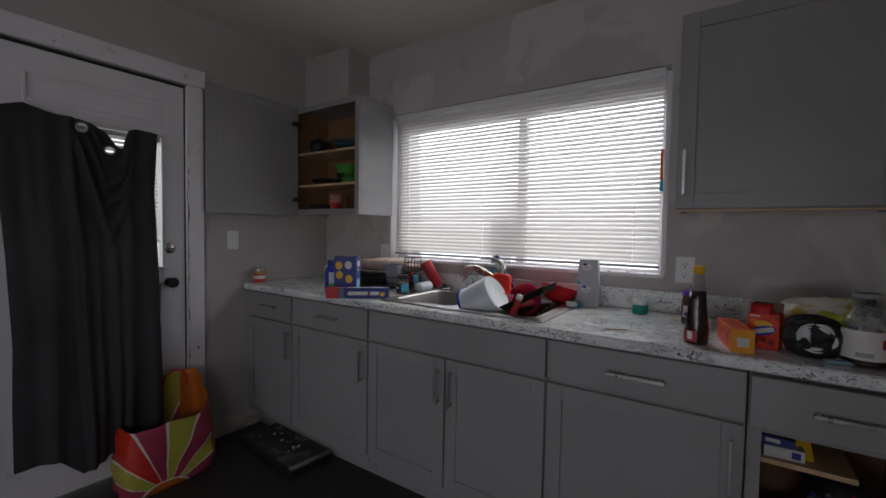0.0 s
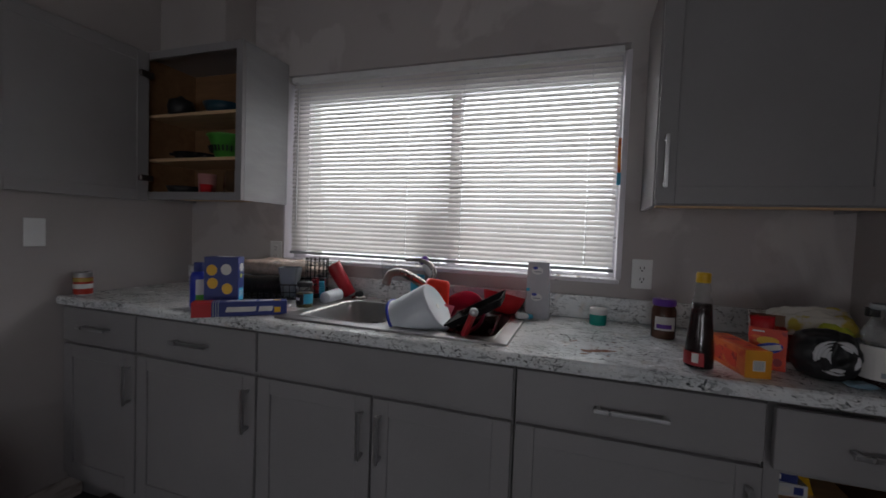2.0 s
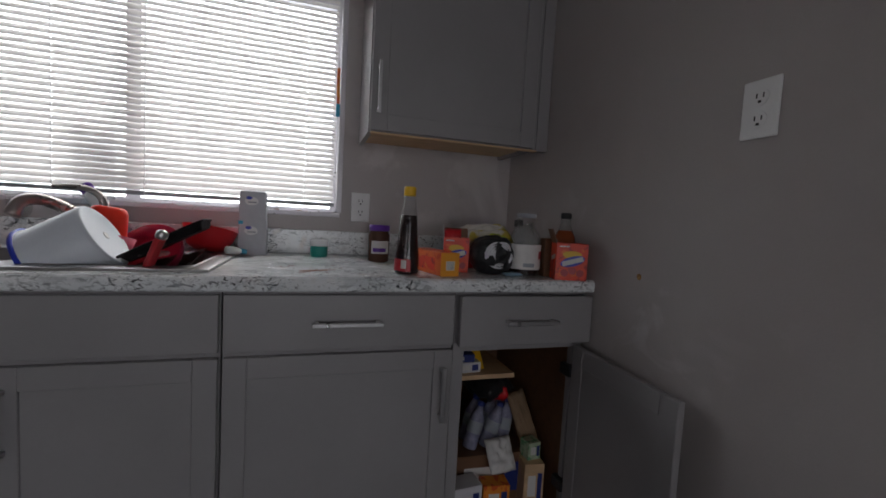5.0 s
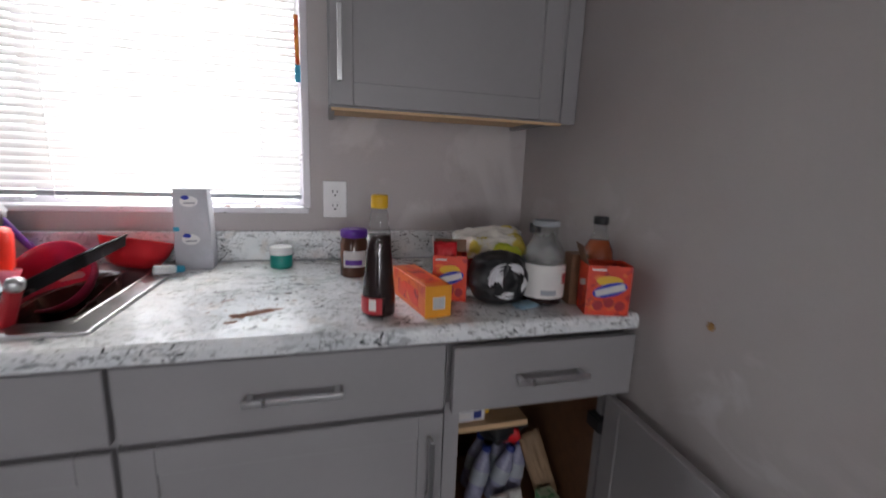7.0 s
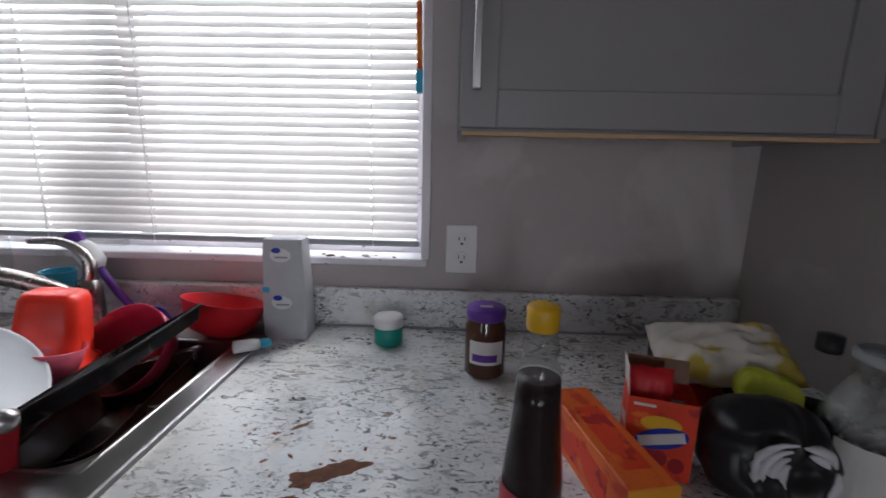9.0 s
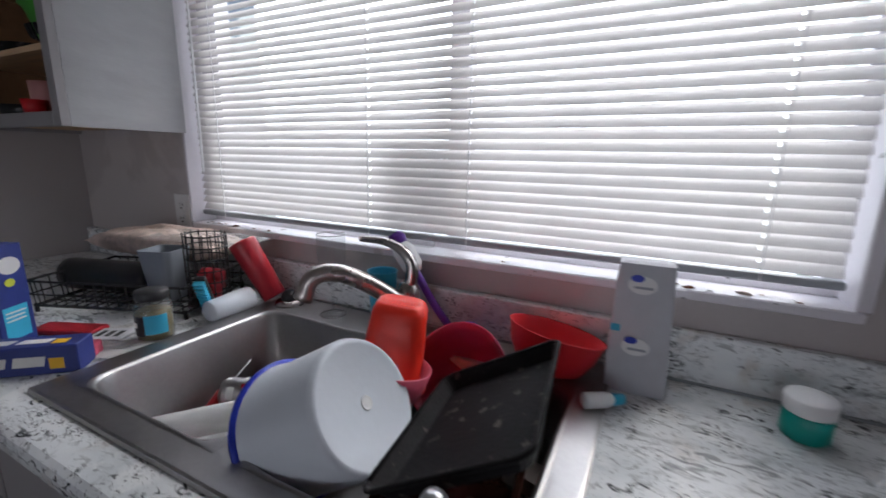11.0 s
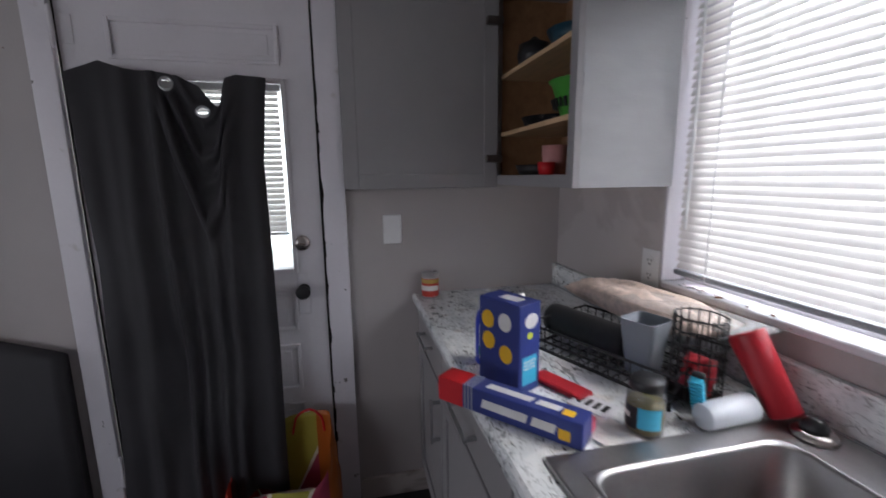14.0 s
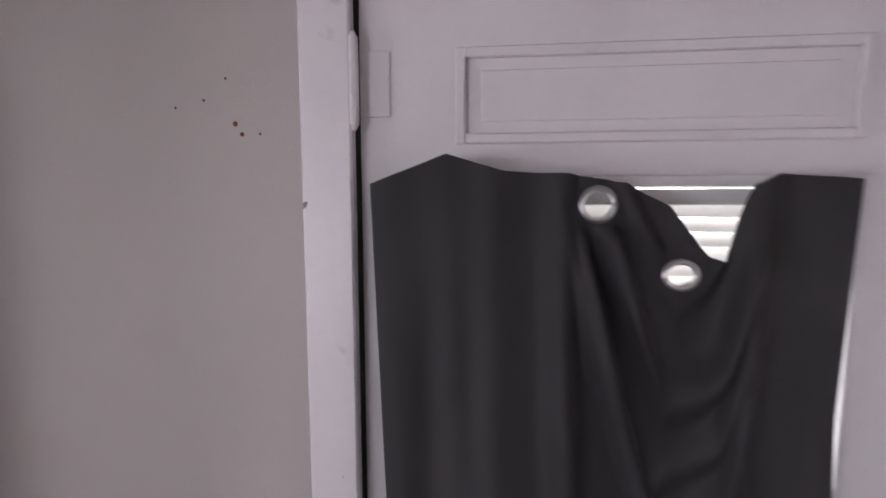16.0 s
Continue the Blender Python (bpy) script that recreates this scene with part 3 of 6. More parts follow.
def cloth_depth(u, v):
    """How far the cloth stands off the door: hanging folds at both sides, a sagging swag between them."""
    env = 0.45 + 0.55 * min(1, v * 3)
    x = 0.050
    for c, w, amp, lean in ((0.05, 0.07, 0.010, 0.02), (0.17, 0.045, 0.010, 0.03), (0.27, 0.050, 0.024, -0.03), (0.410, 0.030, 0.034, 0.06), (0.80, 0.045, 0.034, -0.07), (0.955, 0.050, 0.014, 0.0)):
        x += amp * math.exp(-((u - c - lean * v) / w) ** 2) * env
    mid = 1 / (1 + math.exp((0.45 - u) * 50)) / (1 + math.exp((u - 0.79) * 50))
    drop = v * 1.5
    for c, deep, up_left, up_right, w, amp in ((0.665, 0.10, 0.9, 1.6, 0.020, 0.012), (0.645, 0.24, 1.6, 1.1, 0.030, 0.024), (0.600, 0.36, 2.4, 1.0, 0.028, 0.018), (0.640, 0.47, 2.2, 1.7, 0.040, 0.022)):
        line = deep - (up_left * max(0, c - u) ** 1.1 + up_right * max(0, u - c) ** 1.1)
        x += mid * 1.5 * amp * math.exp(-((drop - line) / w) ** 2) * (0.8 + 0.5 * noise.noise(Vector((u * 7, v * 6, 9))))
    x += mid * min(1, max(0, drop - 0.35) * 2.2) * (0.020 * math.exp(-((u - 0.54) / 0.03) ** 2) + 0.028 * math.exp(-((u - 0.68 + 0.03 * v) / 0.035) ** 2))
    x += 0.085 * v + 0.030 * noise.noise(Vector((u * 4, v * 4, 1))) * min(1, v * 2) + 0.002 * noise.noise(Vector((u * 14, v * 11, 5)))
    return max(x, 0.028)


def curtain_mesh():
    """A cloth that hangs in soft folds from a sagging, uneven top edge, with two eyelet holes."""
    nu, nv = 170, 190
    top_edge = [(0, 1.727), (0.17, 1.765), (0.29, 1.742), (0.42, 1.738), (0.54, 1.726), (0.575, 1.716), (0.64, 1.698), (0.725, 1.634), (0.752, 1.630), (0.772, 1.690), (0.788, 1.722), (0.84, 1.737), (1, 1.730)]
    low = [(0, 0.245), (0.25, 0.24), (0.40, 0.150), (0.55, 0.17), (0.8, 0.235), (1, 0.21)]
    left = [(0.0, 1.285), (0.75, 1.297), (1.12, 1.290), (1.44, 1.272), (1.77, 1.254)]
    right = [(0.0, 1.840), (0.2, 1.835), (0.75, 1.836), (1.10, 1.834), (1.44, 1.828), (1.77, 1.856)]
    bm = bmesh.new()
    grid = []
    for j in range(nv + 1):
        row = []
        for i in range(nu + 1):
            u = i / nu
            zt, zb = interp(u, top_edge), interp(u, low)
            v = (j / nv) ** 1.25
            z = zt + (zb - zt) * v
            y = interp(z, left) + u * (interp(z, right) - interp(z, left))
            x = cloth_depth(u, v)
            for ey, ez, sq in EYELETS:
                d = math.hypot(y - ey, (z - ez) / sq)
                if d < 0.045:
                    k = min(1, (0.045 - d) / 0.018)
                    x = x * (1 - k) + 0.062 * k
            row.append(bm.verts.new((x, y, z)))
        grid.append(row)
    for j in range(nv):
        for i in range(nu):
            q = (grid[j][i], grid[j][i + 1], grid[j + 1][i + 1], grid[j + 1][i])
            c = sum((p.co for p in q), Vector()) / 4
            if any(math.hypot(c.y - ey, (c.z - ez) / sq) < 0.0185 for ey, ez, sq in EYELETS):
                continue
            bm.faces.new(q)
    return bm


curtain = thing("door_curtain", "charcoal blackout curtain pinned sagging over the door glass", "curtain")
cl = part("cloth", curtain_mesh(), M_cloth, curtain, smooth=True)
mod = cl.modifiers.new("thickness", "SOLIDIFY")
mod.thickness = 0.0025
for ey, ez, sq in EYELETS:
    ring = [(0.063, ey + 0.0200 * math.cos(a), ez + 0.0200 * sq * math.sin(a)) for a in np.linspace(0, 2 * math.pi, 33)]
    part("eyelet", tube(ring, 0.0042, 6), M_steel, curtain, "metal eyelet ring", True)


# ---- cabinets ----
FACE = 2.372


def shaker(parent, x0, x1, z0, z1, y=FACE, t=0.019, rail=0.055, m=Matrix(), label=""):
    """A door front towards -y: two stiles and two rails round a recessed panel."""
    door_leaf = part("door", turned(boxes((x0 + rail - 0.002, x1 - rail + 0.002, y + 0.008, y + t - 0.002, z0 + rail - 0.002, z1 - rail + 0.002)), m), M_grey, parent, label)
    for span in ((x0, x0 + rail, z0, z1), (x1 - rail, x1, z0, z1)):
        part("stile", turned(boxes((span[0], span[1], y, y + t, span[2], span[3]), bevel=0.0018), m), M_grey, door_leaf)
    for a, b in ((z0, z0 + rail), (z1 - rail, z1)):
        part("rail", turned(boxes((x0 + rail, x1 - rail, y, y + t, a, b), bevel=0.0018), m), M_grey, door_leaf)
    return door_leaf


def bar_pull(p, q, out=0.030):
    """A flat square-edged steel bar pull between p and q, standing off towards -y on two square legs."""
    p, q = Vector(p), Vector(q)
    d = (q - p).normalized()
    e = Vector((0, 0, 1)) if abs(d.x) > 0.5 else Vector((1, 0, 0))

    def span(a, b):
        return [v for i in range(3) for v in (min(a[i], b[i]), max(a[i], b[i]))]
    o = Vector((0, -out, 0))
    t = Vector((0, 0.0045, 0))
    return boxes(span(p + o - t - d * 0.012 - e * 0.0055, q + o + t + d * 0.012 + e * 0.0055),
                 *[span(c + o + t - d * 0.005 - e * 0.005, c + d * 0.005 + e * 0.005) for c in (p, q)], bevel=0.0018, seg=2)


def base_cabinet(x0, x1, label, doors, drawer=True, pull_drawer=0.0, open_front=False):
    cab = thing("base_cabinet", label, "cabinet", ((x0 + x1) / 2, 0, 0), group="base cabinets under the worktop")
    s = (x0 + x1) / 2
    a, b = x0 - s, x1 - s
    w = 0.016
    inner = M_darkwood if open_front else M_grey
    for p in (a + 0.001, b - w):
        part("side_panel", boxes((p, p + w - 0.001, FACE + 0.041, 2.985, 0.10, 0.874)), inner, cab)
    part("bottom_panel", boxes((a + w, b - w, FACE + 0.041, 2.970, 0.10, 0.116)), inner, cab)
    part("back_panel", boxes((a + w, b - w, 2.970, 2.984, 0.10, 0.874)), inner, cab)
    part("toe_kick", boxes((a + 0.001, b - 0.001, 2.450, 2.466, 0.0, 0.0995)), M_grey, cab)
    part("face_frame", boxes((a + 0.001, a + 0.036, FACE + 0.020, FACE + 0.040, 0.10, 0.874), (b - 0.036, b - 0.001, FACE + 0.020, FACE + 0.040, 0.10, 0.874), (a + 0.036, b - 0.036, FACE + 0.020, FACE + 0.040, 0.10, 0.135), (a + 0.036, b - 0.036, FACE + 0.020, FACE + 0.040, 0.695, 0.73), (a + 0.036, b - 0.036, FACE + 0.020, FACE + 0.040, 0.845, 0.874), bevel=0.001), M_grey, cab)
    g = 0.004
    dr = part("drawer_front", boxes((a + g, b - g, FACE - pull_drawer, FACE + 0.019 - pull_drawer, 0.722, 0.866), bevel=0.0018), M_grey, cab)
    if pull_drawer:
        part("drawer_box", boxes((a + 0.04, a + 0.052, FACE + 0.019 - pull_drawer, 2.85, 0.74, 0.835), (b - 0.052, b - 0.04, FACE + 0.019 - pull_drawer, 2.85, 0.74, 0.835), (a + 0.052, b - 0.052, FACE + 0.019 - pull_drawer, 2.85, 0.735, 0.745)), M_ply, dr, "raw wood drawer box")
    if drawer:
        c = (a + b) / 2
        half = 0.078 if b - a > 0.5 else 0.072
        part("handle", bar_pull((c - half, FACE - pull_drawer, 0.793), (c + half, FACE - pull_drawer, 0.793)), M_steel, dr, "brushed steel bar handle")
    for d0, d1, hx in doors:
        do = shaker(cab, d0 - s + g, d1 - s - g, 0.135, 0.708)
        if hx is not None:
            part("handle", bar_pull((hx - s, FACE, 0.520), (hx - s, FACE, 0.655)), M_steel, do, "brushed steel bar handle")
    return cab


base_cabinet(0.002, 0.445, "narrow grey shaker base cabinet in the corner by the door", [(0.002, 0.445, 0.418)])
base_cabinet(0.447, 1.044, "grey shaker base cabinet with one drawer and one door", [(0.447, 1.044, 1.012)])
base_cabinet(1.046, 1.954, "wide grey shaker sink base with two doors", [(1.046, 1.504, 1.472), (1.504, 1.954, 1.538)], drawer=False)
base_cabinet(1.956, 2.557, "grey shaker base cabinet with one drawer and one door", [(1.956, 2.557, 2.522)])
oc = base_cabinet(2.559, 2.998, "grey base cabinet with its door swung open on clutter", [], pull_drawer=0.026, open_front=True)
od = shaker(oc, -0.42, 0.0, 0.135, 0.708, 0.0, m=Matrix.Translation((2.972 - 2.7785, FACE - 0.002, 0)) @ Matrix.Rotation(radians(87), 4, "Z"), label="open grey door standing along the wall")
for z in (0.24, 0.62):
    part("hinge", boxes((0.165, 0.196, FACE - 0.002, FACE + 0.05, z - 0.018, z + 0.018), bevel=0.003), M_black, oc, "dark concealed hinge")
part("shelf", boxes((-0.203, 0.045, 2.50, 2.968, 0.562, 0.577)), M_ply, oc, "short raw wood shelf")


def wall_cabinet(x0, x1, label, open_front):
    s = (x0 + x1) / 2
    cab = thing("wall_cabinet", label, "cabinet", (s, 0, 1.355), group="wall cabinets")
    a, b, h, w = x0 - s, x1 - s, 0.715, 0.016
    inner = M_wood
    part("side_panel", boxes((a, a + w, 2.712, 2.998, 0, h)), M_grey, cab)
    part("side_panel", boxes((b - w, b, 2.712, 2.998, 0, h)), M_gloss, cab, "glossy grey end panel")
    part("back_panel", boxes((a + w, b - w, 2.985, 2.996, 0.014, h)), inner, cab)
    for p in (a + w, b - w - 0.003):
        part("liner", boxes((p, p + 0.003, 2.722, 2.985, 0.03, h - w)), inner, cab)
    part("bottom_panel", boxes((a + w, b - w, 2.722, 2.985, 0.012, 0.028)), M_ply, cab, "raw wood underside")
    part("top_panel", boxes((a + w, b - w, 2.712, 2.985, h - w, h)), M_grey, cab)
    part("face_frame", boxes((a, a + 0.036, 2.692, 2.712, 0, h), (b - 0.036, b, 2.692, 2.712, 0, h), (a + 0.036, b - 0.036, 2.692, 2.712, 0, 0.036), (a + 0.036, b - 0.036, 2.692, 2.712, h - 0.036, h), bevel=0.001), M_grey, cab)
    if open_front:
        for z in (0.187, 0.402):
            part("shelf", boxes((a + w + 0.004, b - w - 0.004, 2.716, 2.984, z, z + 0.015), bevel=0.001), M_ply, cab, "wooden shelf")
    return cab, s


lc, s = wall_cabinet(0.012, 0.647, "grey wall cabinet with its door swung wide open, half-full shelves", True)
od = shaker(lc, 0.0, 0.592, -0.010, 0.708, 0.0, m=Matrix.Translation((0.055 - s, 2.690, 0)) @ Matrix.Rotation(radians(-92), 4, "Z"), label="open grey shaker door against the wall")
for z in (0.10, 0.60):
    hg = part("hinge", boxes((0.036 - s, 0.092 - s, 2.640, 2.704, z - 0.014, z + 0.014), bevel=0.003), M_dullsteel, lc, "steel concealed hinge")
rc, s = wall_cabinet(2.325, 2.950, "grey shaker wall cabinet, shut, with a raw wood underside", False)
d = shaker(rc, 2.329 - s, 2.930 - s, 0.004, 0.712, 2.672)
part("handle", bar_pull((2.352 - s, 2.672, 0.065), (2.352 - s, 2.672, 0.205)), M_steel, d, "brushed steel bar handle")
part("wood_lip", boxes((2.332 - s, 2.948 - s, 2.678, 2.700, -0.007, -0.0005), bevel=0.0008), M_ply, rc, "raw wood edge under the door")
part("filler_strip", boxes((2.951 - s, 2.998 - s, 2.690, 2.712, 0.0, 0.715), bevel=0.001), M_grey, rc)

# ---- worktop and sink ----
SX0, SX1, SY0, SY1 = 1.085, 1.915, 2.418, 2.955


def nosing():
    prof = [(2.40, 0.877), (2.356, 0.877), (2.351, 0.881), (2.349, 0.900), (2.352, 0.909), (2.360, 0.914), (2.40, 0.914)]
    bm = bmesh.new()
    ends = [[bm.verts.new((x, y, z)) for y, z in prof] for x in (0.001, 2.999)]
    n = len(prof)
    for i in range(n):
        bm.faces.new((ends[0][i], ends[0][(i + 1) % n], ends[1][(i + 1) % n], ends[1][i]))
    bm.faces.new(ends[0][::-1])
    bm.faces.new(ends[1])
    bmesh.ops.recalc_face_normals(bm, faces=bm.faces[:])
    return bm


top = thing("worktop", "speckled white, grey and black granite-look worktop", "worktop")
FLAT = Matrix(((1, 0, 0, 0), (0, 0, 1, 0), (0, 1, 0, 0), (0, 0, 0, 1)))
slab_bm = turned(wall_with_hole(0.001, 2.999, 2.40, 2.998, 0.877, 0.914, [(SX0 + 0.015, SX1 - 0.015, SY0 + 0.015, SY1 - 0.015)]), FLAT)
bmesh.ops.recalc_face_normals(slab_bm, faces=slab_bm.faces[:])
part("slab", slab_bm, M_granite, top)
part("front_edge", nosing(), M_granite, top)
part("backsplash", boxes((0.001, 2.999, 2.976, 2.999, 0.915, 1.008), bevel=0.003), M_granite, top)
part("caulk_strip", boxes((0.01, 2.99, 2.970, 2.976, 0.9145, 0.918)), M_greycup, top)


def rim_plate():
    """The pressed steel deck round the two bowls."""
    xs = (SX0, 1.130, 1.482, 1.522, 1.875, SX1)
    ys = (SY0, 2.455, 2.855, SY1)
    bm = bmesh.new()
    z = 0.9215
    for i in range(5):
        for j in range(3):
            if j == 1 and i in (1, 3):
                continue
            bm.faces.new([bm.verts.new((x, y, z)) for x, y in ((xs[i], ys[j]), (xs[i + 1], ys[j]), (xs[i + 1], ys[j + 1]), (xs[i], ys[j + 1]))])
    bmesh.ops.remove_doubles(bm, verts=bm.verts[:], dist=1e-5)
    loft([rounded(SX0, SX1, SY0, SY1, 0.0005, 0.9215), rounded(SX0 - 0.004, SX1 + 0.004, SY0 - 0.004, SY1 + 0.004, 0.004, 0.9205), rounded(SX0 - 0.006, SX1 + 0.006, SY0 - 0.006, SY1 + 0.006, 0.006, 0.9145)], bm, False)
    bmesh.ops.recalc_face_normals(bm, faces=bm.faces[:])
    return bm


def bowl_mesh(x0, x1):
    y0, y1 = 2.455, 2.855
    bm = loft([rounded(x0, x1, y0, y1, 0.0006, 0.9215), rounded(x0 + 0.001, x1 - 0.001, y0 + 0.001, y1 - 0.001, 0.045, 0.9235), rounded(x0 + 0.006, x1 - 0.006, y0 + 0.006, y1 - 0.006, 0.045, 0.9235), rounded(x0 + 0.011, x1 - 0.011, y0 + 0.011, y1 - 0.011, 0.045, 0.917),
               rounded(x0 + 0.020, x1 - 0.020, y0 + 0.020, y1 - 0.020, 0.045, 0.78), rounded(x0 + 0.032, x1 - 0.032, y0 + 0.032, y1 - 0.032, 0.045, 0.752), rounded(x0 + 0.06, x1 - 0.06, y0 + 0.06, y1 - 0.06, 0.04, 0.745)])
    return bm


sink = thing("kitchen_sink", "worn stainless double-bowl sink piled with dirty dishes", "sink")
part("rim", rim_plate(), M_sink, sink)
for x0, x1 in ((1.130, 1.482), (1.522, 1.875)):
    bowl = part("bowl", bowl_mesh(x0, x1), M_sink, sink, smooth=True)
    part("drain", turned(lathe([(0.042, 0), (0.040, 0.003), (0.030, 0.001), (0.005, 0.0005)], 20), Matrix.Translation(((x0 + x1) / 2, 2.66, 0.746))), M_steel, bowl)
cover = part("hole_cover", turned(lathe([(0.036, 0), (0.036, 0.006), (0.031, 0.012), (0.024, 0.014), (0.003, 0.014)], 28), Matrix.Translation((1.143, 2.908, 0.9215))), M_chrome, sink, "chrome hole cover", True)
part("cover_knob", turned(lathe([(0.021, 0.0135), (0.022, 0.020), (0.017, 0.030), (0.012, 0.036), (0.003, 0.037)], 22), Matrix.Translation((1.143, 2.908, 0.9215))), M_black, cover, "dark knob", True)

faucet = thing("kitchen_faucet", "brushed nickel single-lever kitchen faucet with a curved spout", "faucet", (1.500, 2.908, 0.9217))
part("base", lathe([(0.034, 0), (0.033, 0.008), (0.026, 0.014), (0.025, 0.070), (0.026, 0.085), (0.021, 0.108), (0.006, 0.118)], 24), M_chrome, faucet, smooth=True)
sp = smooth_path([(0.0, 0.0, 0.050), (-0.006, -0.035, 0.080), (-0.050, -0.068, 0.117), (-0.098, -0.112, 0.147), (-0.130, -0.148, 0.140), (-0.142, -0.166, 0.098)], 6)
part("spout", tube(sp, 0.017, 14, radii=[0.021 - 0.005 * i / len(sp) + (0.002 if i > len(sp) - 4 else 0) for i in range(len(sp))]), M_chrome, faucet, smooth=True)
lv = smooth_path([(0.005, 0, 0.105), (0.006, 0.004, 0.148), (-0.014, 0.002, 0.178), (-0.060, 0.006, 0.194), (-0.133, 0.011, 0.193)], 6)
part("lever", tube(lv, 0.008, 10, radii=[0.015 - 0.008 * i / len(lv) for i in range(len(lv))]), M_chrome, faucet, smooth=True)

# ---- outlets and switch ----
def plate(name, label, category, m, slots):
    ob = thing(name, label, category)
    ob.matrix_world = m
    part("cover_plate", boxes((-0.037, 0.037, -0.006, 0, -0.058, 0.058), bevel=0.003, seg=2), M_white, ob)
    for z in ((-0.022, 0.022) if slots else ()):
        face = part("receptacle", turned(lathe([(0.017, 0), (0.0165, 0.0015), (0.002, 0.0016)], 20), Matrix.Translation((0, -0.006, z)) @ Matrix.Rotation(radians(90), 4, "X")), M_white, ob)
        part("slots", boxes((-0.008, -0.0055, -0.0083, -0.0072, z - 0.001, z + 0.008), (0.0055, 0.008, -0.0083, -0.0072, z - 0.001, z + 0.008), (-0.003, 0.003, -0.0083, -0.0072, z - 0.011, z - 0.006)), M_black, face)
    return ob


plate("wall_outlet", "white duplex outlet beside the window", "outlet", pose(2.343, 2.9995, 1.108), True)
plate("wall_outlet", "white duplex outlet between the window and the wall cabinet", "outlet", pose(0.590, 2.9995, 1.108), True)
plate("wall_outlet", "white duplex outlet on the side wall", "outlet", pose(2.9995, 1.890, 1.330, 0, 0, -90), True)
plate("wall_switch_plate", "white blank cover plate by the door", "switch plate", pose(0.0005, 2.275, 1.184, 0, 0, 90), False)
single("wall_hole", turned(lathe([(0.009, 0), (0.007, 0.002), (0.003, 0.003)], 7), Matrix.Rotation(radians(-90), 4, "Y")), mat("exposed_plaster", (0.36, 0.20, 0.07), 0.8, var=0.5, scale=120), "small brown chipped hole in the plaster", "wall damage", (2.9995, 2.172, 0.953))
random.seed(5)
for y, z, r in ((1.022, 1.815, 0.004), (1.032, 1.800, 0.0035), (1.01, 1.88, 0.002), (1.06, 1.80, 0.002), (0.93, 1.84, 0.002), (0.975, 1.85, 0.0022)):
    single("wall_speck", turned(lathe([(r, 0), (r * 0.8, 0.0008), (r * 0.2, 0.0012)], 9), RX), M_rust, "small brown splash on the wall paint", "stain", (0.0002, y + 0.018, z + 0.004))

# ---- a dark slab against the wall, in place of the shadow there ----
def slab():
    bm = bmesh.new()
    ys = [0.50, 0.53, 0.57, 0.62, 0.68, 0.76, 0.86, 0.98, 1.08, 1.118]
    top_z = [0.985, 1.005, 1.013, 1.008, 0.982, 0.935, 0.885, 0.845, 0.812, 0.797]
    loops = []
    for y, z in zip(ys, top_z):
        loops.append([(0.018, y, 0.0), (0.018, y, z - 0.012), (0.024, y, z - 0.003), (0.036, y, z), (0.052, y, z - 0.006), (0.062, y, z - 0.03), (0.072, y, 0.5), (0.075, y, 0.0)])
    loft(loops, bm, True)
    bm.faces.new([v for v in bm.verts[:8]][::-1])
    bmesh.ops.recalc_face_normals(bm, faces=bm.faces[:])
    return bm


single("padded_panel", slab(), M_cloth, "dark slab standing in for the shadow on the wall in the corner by the door", "panel", smooth=True)


# ---- shared makers for loose things ----
CT = 0.9142


def axis_pose(p, q):
    """The pose whose z axis runs from p to q, at p."""
    p, q = Vector(p), Vector(q)
    return Matrix.Translation(p) @ (q - p).to_track_quat("Z", "Y").to_matrix().to_4x4()


def placed(name, label, category, m, group=""):
    ob = thing(name, label, category, group=group)
    ob.matrix_world = m
    return ob


def carton(w, d, h, bevel=0.0015):
    return boxes((-w / 2, w / 2, -d / 2, d / 2, 0, h), bevel=bevel)


def ellipse_patch(rx, rz, y, cx=0.0, cz=0.0, n=20, lift=0.0006):
    """A thin printed oval on a face towards -y."""
    bm = bmesh.new()
    a = [bm.verts.new((cx + rx * math.cos(2 * math.pi * i / n), y - lift, cz + rz * math.sin(2 * math.pi * i / n))) for i in range(n)]
    b = [bm.verts.new((v.co.x, y + 0.0004, v.co.z)) for v in a]
    bm.faces.new(a)
    for i in range(n):
        bm.faces.new((a[i], b[i], b[(i + 1) % n], a[(i + 1) % n]))
    bmesh.ops.recalc_face_normals(bm, faces=bm.faces[:])
    return bm


def bars(y, *spans, lift=0.0006):
    """Printed bars on a face towards -y: (x0, x1, z0, z1)."""
    return boxes(*[(x0, x1, y - lift, y + 0.0004, z0, z1) for x0, x1, z0, z1 in spans])


def turn_z(bm, deg, at=(0, 0, 0)):
    return turned(bm, Matrix.Translation(at) @ Matrix.Rotation(radians(deg), 4, "Z"))


